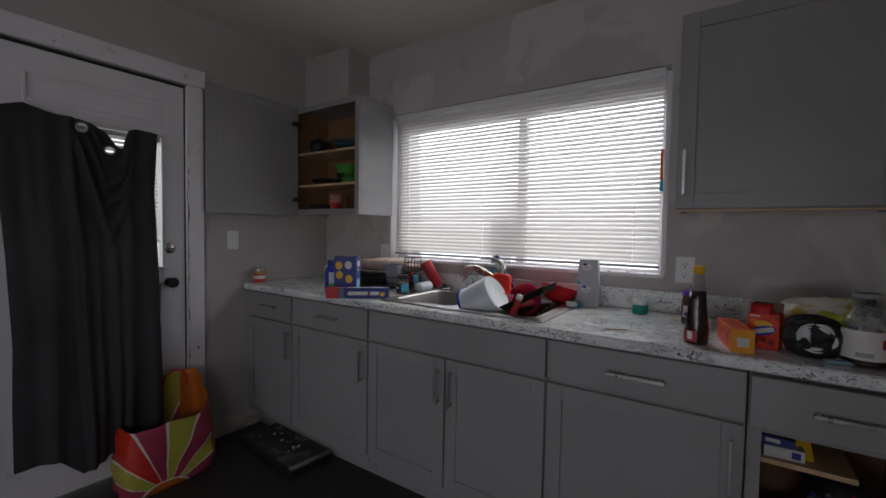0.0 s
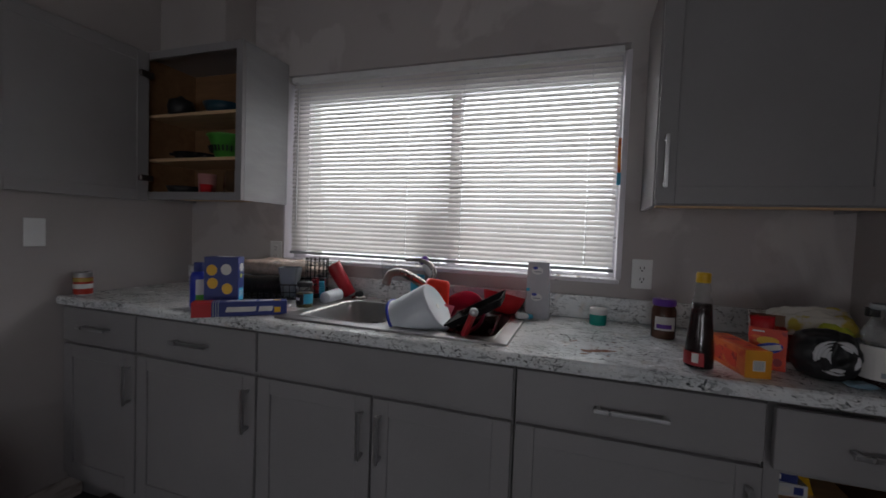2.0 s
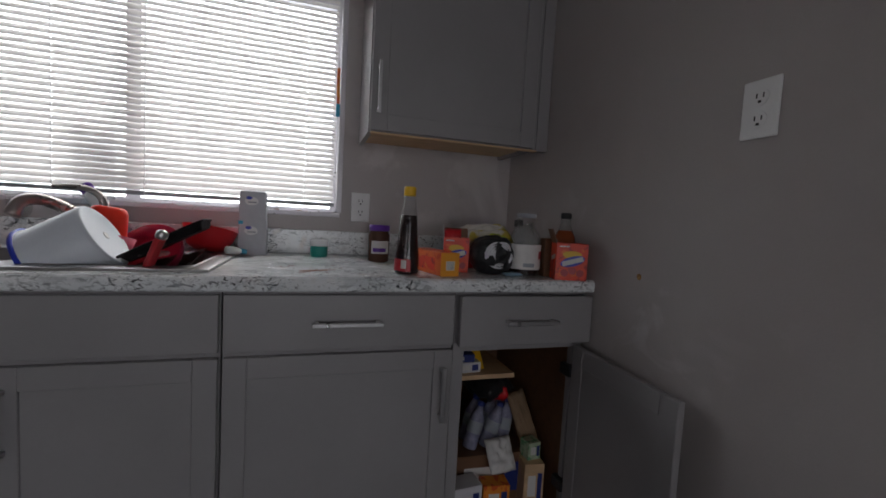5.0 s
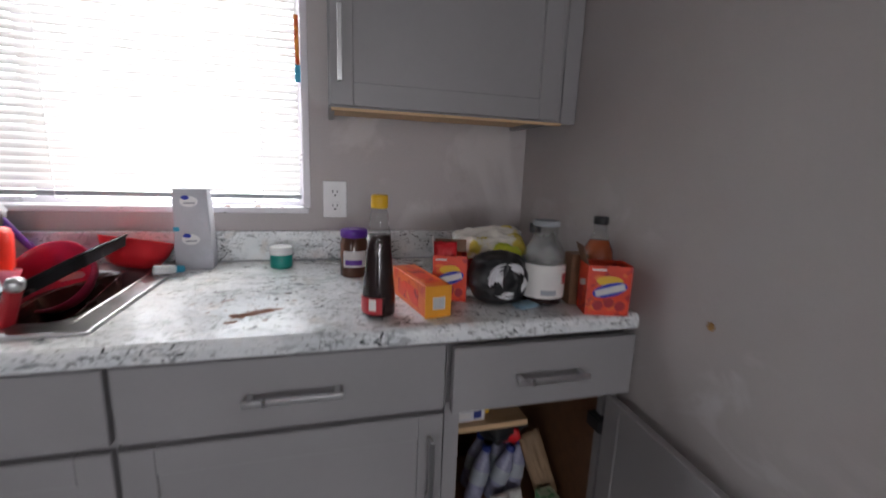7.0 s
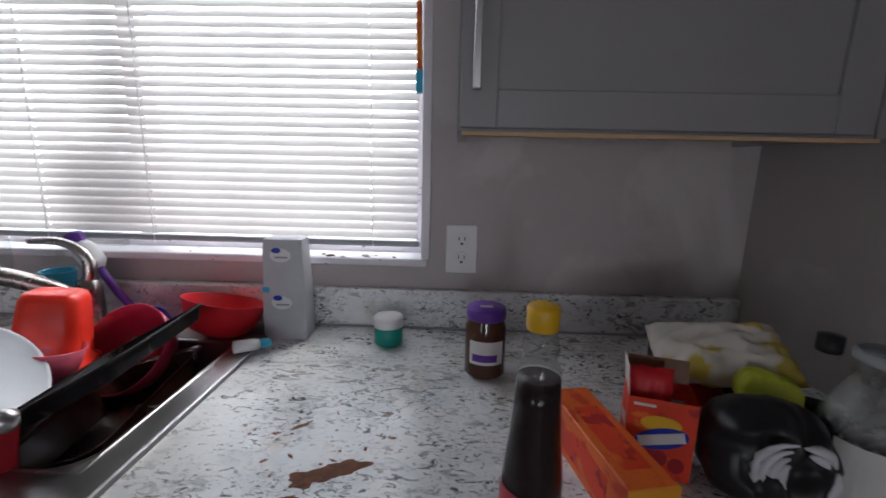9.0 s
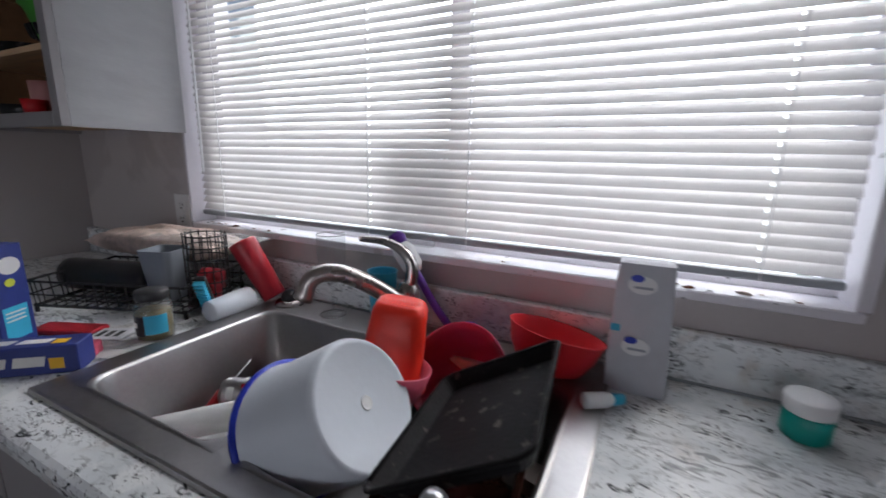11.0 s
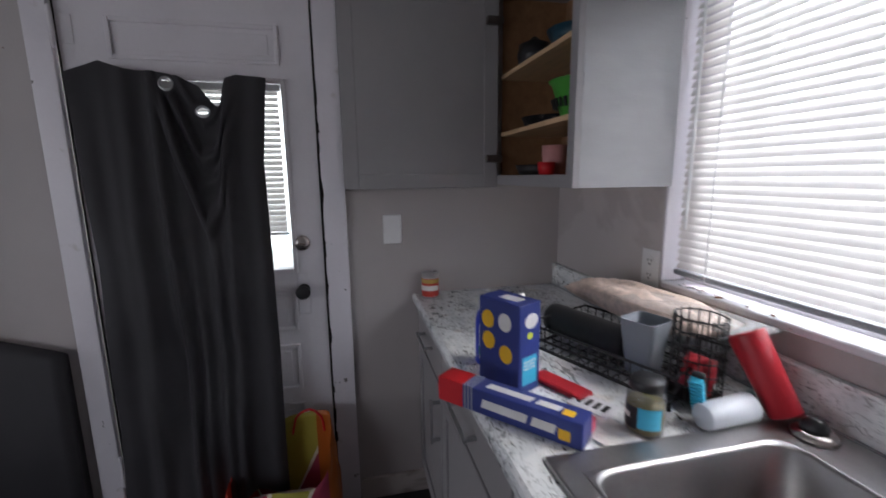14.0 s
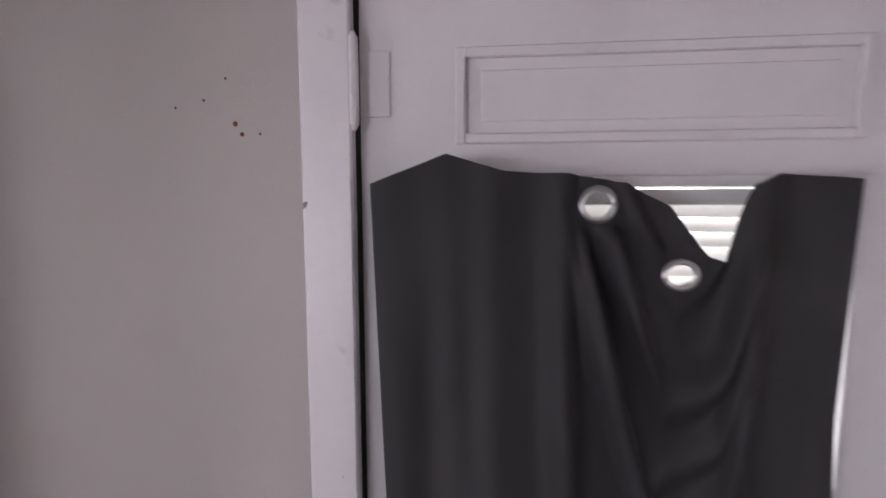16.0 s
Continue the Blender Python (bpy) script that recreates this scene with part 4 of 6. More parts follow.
def pillow(lx, ly, lz, n=18, wrinkle=0.12, seed=0):
    """A soft filled packet with crimped ends, resting on z = 0."""
    bm = bmesh.new()
    for side in (1, -1):
        grid = []
        for i in range(n + 1):
            row = []
            for j in range(n + 1):
                u, v = 2 * i / n - 1, 2 * j / n - 1
                f = max(0, (1 - abs(u) ** 4) * (1 - v ** 4)) ** 0.55
                f *= 1 + wrinkle * noise.noise(Vector((u * 3 + seed, v * 3, side)))
                edge = 1 + 0.05 * noise.noise(Vector((u * 4, v * 4 + seed, 3)))
                row.append(bm.verts.new((u * lx / 2 * edge, v * ly / 2 * edge, lz / 2 + side * f * lz / 2)))
            grid.append(row)
        for i in range(n):
            for j in range(n):
                q = (grid[i][j], grid[i + 1][j], grid[i + 1][j + 1], grid[i][j + 1])
                bm.faces.new(q if side > 0 else q[::-1])
    bmesh.ops.remove_doubles(bm, verts=bm.verts[:], dist=1e-5)
    return bm


def shell_of(profile, thick=0.002, seg=28):
    """A turned open vessel with a wall: the profile runs from the foot up the outside."""
    inner = [(max(0.001, r - thick), z + (thick if i == 0 else 0)) for i, (r, z) in enumerate(profile)][::-1]
    bm = lathe([(0.001, profile[0][1])] + list(profile) + inner + [(0.001, profile[0][1] + thick)], seg, False)
    return bm


def label_band(r, z0, z1, a0, a1, n=16, lift=0.0007):
    """A curved paper label on a round body, from angle a0 to a1 in degrees."""
    bm = bmesh.new()
    rows = []
    for z in (z0, z1):
        rows.append([bm.verts.new(((r + lift) * math.cos(radians(a0 + (a1 - a0) * k / n)), (r + lift) * math.sin(radians(a0 + (a1 - a0) * k / n)), z)) for k in range(n + 1)])
    for k in range(n):
        bm.faces.new((rows[0][k], rows[0][k + 1], rows[1][k + 1], rows[1][k]))
    return bm


# ---- on the worktop, by the corner ----
c = thing("food_can", "small steel food can with a red and gold label", "can", (0.062, 2.414, CT))
part("body", lathe([(0.033, 0), (0.034, 0.002), (0.0335, 0.005), (0.0335, 0.094), (0.034, 0.097), (0.033, 0.099), (0.030, 0.096), (0.002, 0.095)]), M_steel, c, smooth=True)
part("label", label_band(0.0336, 0.006, 0.078, 0, 360, 32), mat("can_label_red", (0.45, 0.035, 0.02), 0.5, var=0.3, scale=30), c, "red paper label")
part("label_band", label_band(0.0343, 0.060, 0.076, 0, 360, 32), mat("can_label_gold", (0.42, 0.28, 0.06), 0.5, var=0.3, scale=40), c, "gold printed band")
part("print", label_band(0.0346, 0.030, 0.050, -120, 50), M_paper, c)

c = thing("spray_bottle", "blue plastic bottle with a pale label and dark cap", "bottle", (0.692, 2.443, CT))
part("body", lathe([(0.028, 0), (0.031, 0.004), (0.031, 0.118), (0.026, 0.136), (0.016, 0.142)]), M_blue, c, smooth=True)
part("label", label_band(0.0312, 0.020, 0.112, -60, 20), M_card, c, "pale printed label")
part("label_band", label_band(0.0316, 0.030, 0.052, -60, 0), M_green, c, "green printed band")
part("cap", lathe([(0.017, 0.141), (0.018, 0.144), (0.018, 0.174), (0.015, 0.177), (0.001, 0.177)]), M_navy, c, smooth=True)
c = thing("slim_bottle", "slim pale plastic bottle with a white top", "bottle", (0.632, 2.560, CT))
part("body", lathe([(0.016, 0), (0.018, 0.003), (0.018, 0.110), (0.010, 0.125)]), M_lightblue, c, smooth=True)
part("cap", lathe([(0.009, 0.124), (0.010, 0.127), (0.009, 0.158), (0.001, 0.159)]), M_white, c, smooth=True)

box = thing("drink_mix_box", "dark blue carton printed with yellow fruit slices", "carton", (0.808, 2.455, CT), 27)
part("carton", carton(0.122, 0.070, 0.205), M_navy, box)
for x, z, m in ((-0.033, 0.155, M_yellow), (0.018, 0.158, M_paper), (-0.030, 0.105, M_yellow), (0.022, 0.085, M_yellow)):
    part("printed_circle", ellipse_patch(0.019, 0.021, -0.035, x, z), m, box)
part("printed_oval", turn_z(ellipse_patch(0.022, 0.017, 0, 0, 0.165), 90, (0.061, 0.004, 0)), M_paper, box, "white oval mark")
part("printed_leaf", turn_z(ellipse_patch(0.010, 0.008, 0, 0, 0.132), 90, (0.061, 0.0, 0)), M_lime, box)
part("printed_panel", turn_z(bars(0, (-0.024, 0.024, 0.02, 0.085)), 90, (0.061, 0, 0)), M_lightblue, box, "pale blue panel")
part("printed_rules", turn_z(bars(-0.0006, (-0.020, 0.020, 0.072, 0.075), (-0.020, 0.016, 0.064, 0.067), (-0.020, 0.018, 0.056, 0.059)), 90, (0.061, 0, 0)), M_paper, box)
part("top_print", boxes((-0.02, 0.035, -0.015, 0.015, 0.2048, 0.2056)), M_paper, box)

wr = thing("foil_wrap_box", "long dark blue foil box with a red end", "carton", (0.842, 2.282, CT), 41)
part("carton", boxes((0, 0.312, 0, 0.052, 0, 0.052), bevel=0.0015), M_navy, wr)
part("red_end", boxes((-0.0008, 0.062, -0.0008, 0.0528, -0.0001, 0.0528), bevel=0.001), M_red, wr, "red printed end")
for k in range(3):
    part("stripe", boxes((0.066 + 0.008 * k, 0.069 + 0.008 * k, -0.0007, 0.0527, -0.0001, 0.0527)), M_greyprint, wr)
for a, b in ((0.102, 0.200), (0.210, 0.256)):
    part("printed_bar", turned(bars(0, (a, b, 0.016, 0.034)), Matrix(((1, 0, 0.25, 0), (0, 1, 0, 0), (0, 0, 1, 0), (0, 0, 0, 1)))), M_paper, wr, "white lettering bar")
    part("printed_bar", turned(boxes((a, b, 0.017, 0.035, 0.0516, 0.0526)), Matrix(((1, 0.25, 0, 0), (0, 1, 0, 0), (0, 0, 1, 0), (0, 0, 0, 1)))), M_paper, wr, "white lettering bar")
part("gold_mark", bars(0, (0.268, 0.290, 0.010, 0.030)), M_yellow, wr, "gold corner mark")
part("gold_mark", boxes((0.268, 0.290, 0.012, 0.032, 0.0518, 0.0526)), M_yellow, wr, "gold corner mark")

rk = thing("dish_rack", "black wire dish rack crowded with odds and ends", "dish rack", (0.78, 2.765, CT), 22)


def ring_rect(hx, hy, z):
    return [(hx, hy, z), (-hx, hy, z), (-hx, -hy, z), (hx, -hy, z), (hx, hy, z)]


part("top_rim", tube(ring_rect(0.20, 0.128, 0.078), 0.0032, 6), M_wire, rk)
part("middle_rim", tube(ring_rect(0.198, 0.126, 0.045), 0.0022, 6), M_wire, rk)
part("lower_rim", tube(ring_rect(0.192, 0.122, 0.016), 0.003, 6), M_wire, rk)
for k in range(15):
    x = -0.187 + 0.374 * k / 14
    part("cross_wire", tube([(x, -0.128, 0.078), (x, -0.122, 0.014), (x, 0.122, 0.014), (x, 0.128, 0.078)], 0.0018, 5), M_wire, rk)
for k in range(7):
    y = -0.108 + 0.216 * k / 6
    part("long_wire", tube([(-0.20, y, 0.078), (-0.192, y, 0.013), (0.192, y, 0.013), (0.20, y, 0.078)], 0.0018, 5), M_wire, rk)
for x in (-0.19, 0.19):
    for y in (-0.12, 0.12):
        part("foot", tube([(x, y, 0.0), (x, y, 0.02)], 0.005, 6), M_wire, rk)

cd = thing("utensil_caddy", "black wire utensil caddy with a bristle brush", "utensil holder", (0.985, 2.800, CT + 0.02))
for k in range(6):
    z = 0.03 + 0.028 * k
    part("hoop", tube([(0.052 * math.cos(a), 0.045 * math.sin(a), z) for a in np.linspace(0, 2 * math.pi, 21)], 0.0018, 5), M_wire, cd)
for k in range(16):
    a = 2 * math.pi * k / 16
    part("upright", tube([(0.052 * math.cos(a), 0.045 * math.sin(a), 0.0), (0.052 * math.cos(a), 0.045 * math.sin(a), 0.175)], 0.0016, 5), M_wire, cd)
part("base", lathe([(0.050, 0), (0.050, 0.003), (0.002, 0.003)], 20), M_wire, cd)
single("scrub_pad", turned(pillow(0.066, 0.075, 0.045, 14, 0.9, 31), Matrix.Rotation(radians(70), 4, "X")), M_darkred, "crumpled dark red scrub pad in the utensil caddy", "scrub pad", (0.985, 2.822, CT + 0.060), 15, smooth=True)
bz = thing("scrub_brush", "small light blue bristle brush", "brush", (1.040, 2.765, CT + 0.03), 30, 25)
part("back", boxes((-0.012, 0.012, -0.008, 0.004, 0, 0.09), bevel=0.004, seg=2), M_black, bz)
for k in range(9):
    part("tuft", boxes((-0.011, 0.011, -0.022, -0.008, 0.006 + 0.009 * k, 0.011 + 0.009 * k)), M_lightblue, bz)

single("dark_roll", turned(lathe([(0.030, 0), (0.041, 0.004), (0.042, 0.02), (0.0415, 0.12), (0.042, 0.24), (0.040, 0.255), (0.028, 0.259)], 24), Matrix.Rotation(radians(90), 4, "Y")), M_black, "black ribbed roll lying in the dish rack", "roll", (0.565, 2.690, CT + 0.060), 18, smooth=True)
gc = thing("tumbler", "grey plastic square tumbler in the dish rack", "cup", (0.862, 2.772, CT + 0.016), 20)
part("cup", loft([rounded(-0.030, 0.030, -0.030, 0.030, 0.010, 0.0), rounded(-0.044, 0.044, -0.044, 0.044, 0.014, 0.130), rounded(-0.0415, 0.0415, -0.0415, 0.0415, 0.013, 0.130), rounded(-0.028, 0.028, -0.028, 0.028, 0.009, 0.004)]), M_slate, gc)
single("bean_bag", pillow(0.46, 0.16, 0.070, 24, 0.5, 2), M_bean, "long clear bag of tan beans on the dish rack", "food bag", (0.71, 2.875, CT + 0.094), 10, smooth=True)
single("bag_film", pillow(0.34, 0.13, 0.022, 18, 0.9, 5), M_film, "crumpled clear film end of a food bag", "plastic film", (0.86, 2.888, CT + 0.142), 10, smooth=True)

oj = thing("olive_jar", "short glass jar with dark lid and blue label", "jar", (1.046, 2.634, CT))
part("jar", lathe([(0.030, 0), (0.034, 0.005), (0.034, 0.075), (0.028, 0.086), (0.027, 0.090)]), M_neck, oj, smooth=True)
part("content", lathe([(0.028, 0.004), (0.0325, 0.007), (0.0325, 0.062), (0.002, 0.063)]), mat("olive_brine", (0.16, 0.13, 0.03), 0.3), oj, smooth=True)
part("lid", lathe([(0.030, 0.088), (0.031, 0.090), (0.031, 0.104), (0.029, 0.106), (0.002, 0.106)]), M_black, oj, smooth=True)
part("label", label_band(0.0342, 0.016, 0.058, -160, -60), M_black, oj, "black printed label")
part("label", label_band(0.0345, 0.020, 0.060, -60, 10), M_lightblue, oj, "blue printed label")
part("print", label_band(0.0348, 0.034, 0.044, -130, -85), M_paper, oj)

wc = placed("white_cup", "cloudy white plastic cup lying on its side", "cup", axis_pose((1.074, 2.734, CT + 0.0285), (1.064, 2.860, CT + 0.0285)) @ Matrix.Scale(0.85, 4))
part("cup", shell_of([(0.026, 0.0), (0.029, 0.004), (0.031, 0.07), (0.0335, 0.135)], 0.0022), M_translucent, wc, smooth=True)
rc2 = placed("red_tumbler", "red plastic tumbler leaning against the rack", "cup", axis_pose((1.100, 2.900, CT + 0.022), (1.022, 2.880, CT + 0.150)) @ Matrix.Scale(0.94, 4))
part("cup", lathe([(0.028, 0), (0.031, 0.003), (0.0365, 0.165), (0.0372, 0.172), (0.036, 0.173), (0.0335, 0.165), (0.002, 0.160)]), M_darkred, rc2, smooth=True)
single("shallow_tray", boxes((-0.07, 0.07, -0.025, 0.025, 0, 0.014), bevel=0.006, seg=2), M_darkred, "shallow dark red plastic tray", "tray", (0.862, 2.560, CT), 24)
sw = thing("loose_plate", "loose grey multi-slot cover plate lying on the worktop", "cover plate", (0.955, 2.585, CT), 30)
part("plate", boxes((-0.045, 0.045, -0.03, 0.03, 0, 0.008), bevel=0.002), M_card, sw)
for x in (-0.028, -0.010, 0.008, 0.026):
    part("slot", boxes((x - 0.005, x + 0.005, -0.014, 0.014, 0.0078, 0.0086)), M_black, sw)
pp = bmesh.new()
g = [[pp.verts.new((x * 0.02, y * 0.02, 0.0015 + 0.006 * abs(noise.noise(Vector((x * 0.5, y * 0.6, 2)))))) for y in range(-2, 3)] for x in range(-3, 4)]
for i in range(6):
    for j in range(4):
        pp.faces.new((g[i][j], g[i + 1][j], g[i + 1][j + 1], g[i][j + 1]))
single("paper_scrap", pp, M_paper, "crumpled scrap of white paper by the sink", "paper", (1.035, 2.560, CT + 0.001), 20)
single("pink_sponge", boxes((-0.025, 0.025, -0.018, 0.018, 0, 0.028), bevel=0.006, seg=2), M_pink, "small pink sponge behind the foil box", "sponge", (1.015, 2.520, CT), 40)

# ---- behind and in the sink ----
SZ = 0.9217
gl = thing("wine_glass", "clear stemmed wine glass on the sink deck", "glass", (1.290, 2.905, SZ))
part("glass", lathe([(0.001, 0.0), (0.030, 0.0), (0.030, 0.002), (0.006, 0.006), (0.0035, 0.02), (0.0035, 0.062), (0.012, 0.076), (0.027, 0.105), (0.033, 0.145), (0.0335, 0.196), (0.0325, 0.198), (0.0315, 0.196), (0.0315, 0.145), (0.0255, 0.107), (0.010, 0.080), (0.001, 0.078)], 28, False), M_rimglass, gl, smooth=True)
# whitish rings on rim and foot put the light they catch into colour
part("rim_edge", tube([(0.0325 * math.cos(a), 0.0325 * math.sin(a), 0.1975) for a in np.linspace(0, 2 * math.pi, 33)], 0.0011, 5), clear_thin("glass_edge", (0.8, 0.82, 0.82), 0.8, 0.30), gl, "rim of the glass, whitened for the light on it")
part("foot_edge", tube([(0.0300 * math.cos(a), 0.0300 * math.sin(a), 0.0012) for a in np.linspace(0, 2 * math.pi, 33)], 0.0010, 5), clear_thin("glass_foot_edge", (0.8, 0.82, 0.82), 0.8, 0.25), gl)
bc = thing("blue_cup", "light blue plastic cup behind the faucet", "cup", (1.428, 2.915, SZ))
part("cup", shell_of([(0.024, 0), (0.026, 0.004), (0.033, 0.125), (0.0345, 0.128)], 0.002), M_lightblue, bc, smooth=True)
pb = placed("dish_brush", "purple and white dish brush propped behind the faucet", "brush", axis_pose((1.585, 2.945, SZ + 0.012), (1.435, 2.955, SZ + 0.20)))
part("handle", tube(smooth_path([(0, 0, 0), (0.006, 0, 0.07), (0, 0, 0.15)], 5), 0.009, 8), M_purple, pb, "purple handle", True)
part("head", lathe([(0.012, 0.145), (0.024, 0.160), (0.026, 0.20), (0.016, 0.222), (0.004, 0.226)], 16), M_white, pb, "white head", True)
part("bristles", lathe([(0.018, 0.212), (0.022, 0.235), (0.018, 0.244), (0.002, 0.246)], 14), M_purple, pb)
single("blue_plate", turned(lathe([(0.014, 0), (0.024, 0.003), (0.037, 0.010), (0.039, 0.012), (0.036, 0.013), (0.023, 0.006), (0.001, 0.005)], 32), Matrix.Rotation(radians(70), 4, "X")), M_blue, "blue rimmed plate standing behind the bowls", "plate", (1.650, 2.905, SZ + 0.012), 8, smooth=True)

bk = placed("plastic_bucket", "white plastic tub with a blue rim tipped over in the sink", "tub", axis_pose((1.526, 2.556, 0.909), (1.655, 2.559, 0.990)) @ Matrix.Diagonal((1.0, 1.0, 1.0, 1.0)))
part("tub", lathe([(0.001, 0.134), (0.076, 0.132), (0.088, 0.006), (0.097, 0.0), (0.098, 0.003), (0.092, 0.010), (0.0895, 0.138), (0.086, 0.146), (0.082, 0.149), (0.079, 0.147), (0.001, 0.147)], 40, False), M_translucent, bk, smooth=True)
part("rim_band", lathe([(0.093, -0.004), (0.101, -0.003), (0.102, 0.004), (0.095, 0.006)], 40, False), M_blue, bk, "blue rim", True)
part("moulding_mark", turned(lathe([(0.010, 0), (0.009, 0.0016), (0.006, 0.001), (0.001, 0.001)], 16), Matrix.Translation((0.0, 0.0, 0.1468))), M_white, bk)

oc2 = placed("orange_container", "orange-red square plastic container upside down on the pile", "container", pose(1.572, 2.730, 0.917, -6, 8, 25))
part("container", loft([rounded(-0.062, 0.062, -0.062, 0.062, 0.026, 0.0), rounded(-0.064, 0.064, -0.064, 0.064, 0.026, 0.006), rounded(-0.062, 0.062, -0.062, 0.062, 0.026, 0.012), rounded(-0.054, 0.054, -0.054, 0.054, 0.024, 0.016), rounded(-0.050, 0.050, -0.050, 0.050, 0.024, 0.075), rounded(-0.046, 0.046, -0.046, 0.046, 0.024, 0.126), rounded(-0.041, 0.041, -0.041, 0.041, 0.022, 0.138), rounded(-0.034, 0.034, -0.034, 0.034, 0.020, 0.142), rounded(-0.030, 0.030, -0.030, 0.030, 0.018, 0.139)]), M_orange, oc2, smooth=True)
part("scratch_mark", boxes((-0.010, 0.014, -0.0525, -0.0505, 0.035, 0.047)), M_pink, oc2)
pk = placed("pink_bowl", "pink plastic bowl under the orange container", "bowl", pose(1.594, 2.662, 0.900, -12, 8, 0))
part("bowl", shell_of([(0.026, 0), (0.046, 0.010), (0.062, 0.042), (0.070, 0.082)], 0.003, 32), M_pink, pk, smooth=True)
mg = placed("magenta_bowl", "dark pink bowl tipped on its side", "bowl", pose(1.690, 2.832, 0.886, 52, 0, -8))
part("bowl", shell_of([(0.035, 0), (0.066, 0.015), (0.086, 0.05), (0.092, 0.085)], 0.003, 32), mat("magenta_plastic", (0.50, 0.03, 0.09), 0.35), mg, smooth=True)
rb = placed("red_bowl", "bright red plastic bowl tilted at the back of the sink", "bowl", pose(1.812, 2.876, 0.926, -12, 9, 0))
part("bowl", shell_of([(0.036, 0), (0.060, 0.012), (0.076, 0.040), (0.086, 0.074), (0.088, 0.076)], 0.003, 32), M_red, rb, smooth=True)


def frame_pose(o, x, y):
    """A pose from an origin and two points that give its x axis and its xy plane."""
    o, x, y = Vector(o), Vector(x), Vector(y)
    ex = (x - o).normalized()
    ez = ex.cross(y - o).normalized()
    ey = ez.cross(ex)
    m = Matrix((ex, ey, ez)).transposed().to_4x4()
    m.translation = o
    return m


pn = placed("baking_pan", "worn black baking pan propped in the sink", "baking pan", frame_pose((1.848, 2.772, 1.030), (1.648, 2.746, 0.918), (1.873, 2.510, 1.032)))
part("pan", loft([rounded(-0.004, 0.205, -0.004, 0.276, 0.018, 0.002), rounded(0.0, 0.201, 0.0, 0.272, 0.018, 0.002), rounded(0.010, 0.191, 0.010, 0.262, 0.018, -0.018)]), M_pan, pn)
part("rolled_rim", tube([Vector(p) for p in rounded(-0.003, 0.204, -0.003, 0.275, 0.018, 0.0025)] + [Vector(rounded(-0.003, 0.204, -0.003, 0.275, 0.018, 0.0025)[0])], 0.0035, 6), M_pan, pn, smooth=True)
md = pn.children[0].modifiers.new("thickness", "SOLIDIFY")
md.thickness = 0.0015
bd = placed("glass_dish", "brown glass baking dish with grease in the sink", "baking dish", pose(1.770, 2.640, 0.850, 4, -16, 4))
part("dish", loft([rounded(-0.075, 0.075, -0.125, 0.125, 0.02, 0.0), rounded(-0.090, 0.090, -0.145, 0.145, 0.025, 0.055), rounded(-0.098, 0.098, -0.152, 0.152, 0.025, 0.058), rounded(-0.086, 0.086, -0.141, 0.141, 0.025, 0.054), rounded(-0.070, 0.070, -0.120, 0.120, 0.02, 0.006)]), M_brown, bd)
gr = placed("grater", "small steel box grater lying behind the pan", "grater", pose(1.872, 2.690, 0.858, 60, 0, -14))
part("body", loft([rounded(-0.04, 0.04, -0.012, 0.012, 0.004, 0.0), rounded(-0.03, 0.03, -0.008, 0.008, 0.004, 0.10)]), M_dullsteel, gr)
for i in range(5):
    for j in range(3):
        part("tooth", boxes((-0.020 + 0.020 * j - 0.003, -0.020 + 0.020 * j + 0.003, -0.0135, -0.008, 0.018 + 0.018 * i, 0.024 + 0.018 * i)), M_black, gr)
kn = placed("knife", "knife with dark red handle standing in the sink", "knife", axis_pose((1.752, 2.470, 0.862), (1.816, 2.440, 1.015)))
part("handle", boxes((-0.012, 0.012, -0.008, 0.008, 0.03, 0.145), bevel=0.004, seg=2), M_darkred, kn)
part("butt", lathe([(0.012, 0.144), (0.014, 0.148), (0.013, 0.160), (0.004, 0.166)], 14), M_steel, kn, "steel end cap", True)
part("blade", boxes((-0.010, 0.010, -0.001, 0.001, -0.06, 0.03)), M_steel, kn)

tb = placed("lotion_tube", "white printed cylinder lying in the sink bowl", "tube", axis_pose((1.166, 2.520, 0.796), (1.345, 2.640, 0.834)))
part("body", lathe([(0.020, 0), (0.026, 0.004), (0.026, 0.205), (0.022, 0.212), (0.002, 0.213)], 20), M_white, tb, smooth=True)
for k in range(5):
    part("print", label_band(0.0262, 0.03 + 0.03 * k, 0.042 + 0.03 * k, -100 + 10 * (k % 2), -70), (M_darkred, M_black)[k % 2], tb)
sd = placed("screwdriver", "screwdriver with a red handle lying in the bowl", "screwdriver", axis_pose((1.200, 2.600, 0.772), (1.150, 2.790, 0.835)))
part("handle", lathe([(0.008, 0), (0.014, 0.006), (0.012, 0.05), (0.014, 0.085), (0.008, 0.098)], 10), M_darkred, sd)
part("shaft", tube([(0, 0, 0.09), (0, 0, 0.185)], 0.0022, 6), M_steel, sd)
cn = placed("drink_can", "silver printed drink can lying in the bowl", "can", axis_pose((1.195, 2.668, 0.812), (1.305, 2.735, 0.800)))
part("body", lathe([(0.024, 0), (0.029, 0.006), (0.031, 0.010), (0.031, 0.105), (0.026, 0.114), (0.024, 0.114), (0.002, 0.110)], 22), M_steel, cn, smooth=True)
part("can_end", lathe([(0.001, -0.0012), (0.022, -0.0012), (0.0235, 0.0), (0.001, 0.0005)], 20, False), M_black, cn, "dark open end")
random.seed(12)
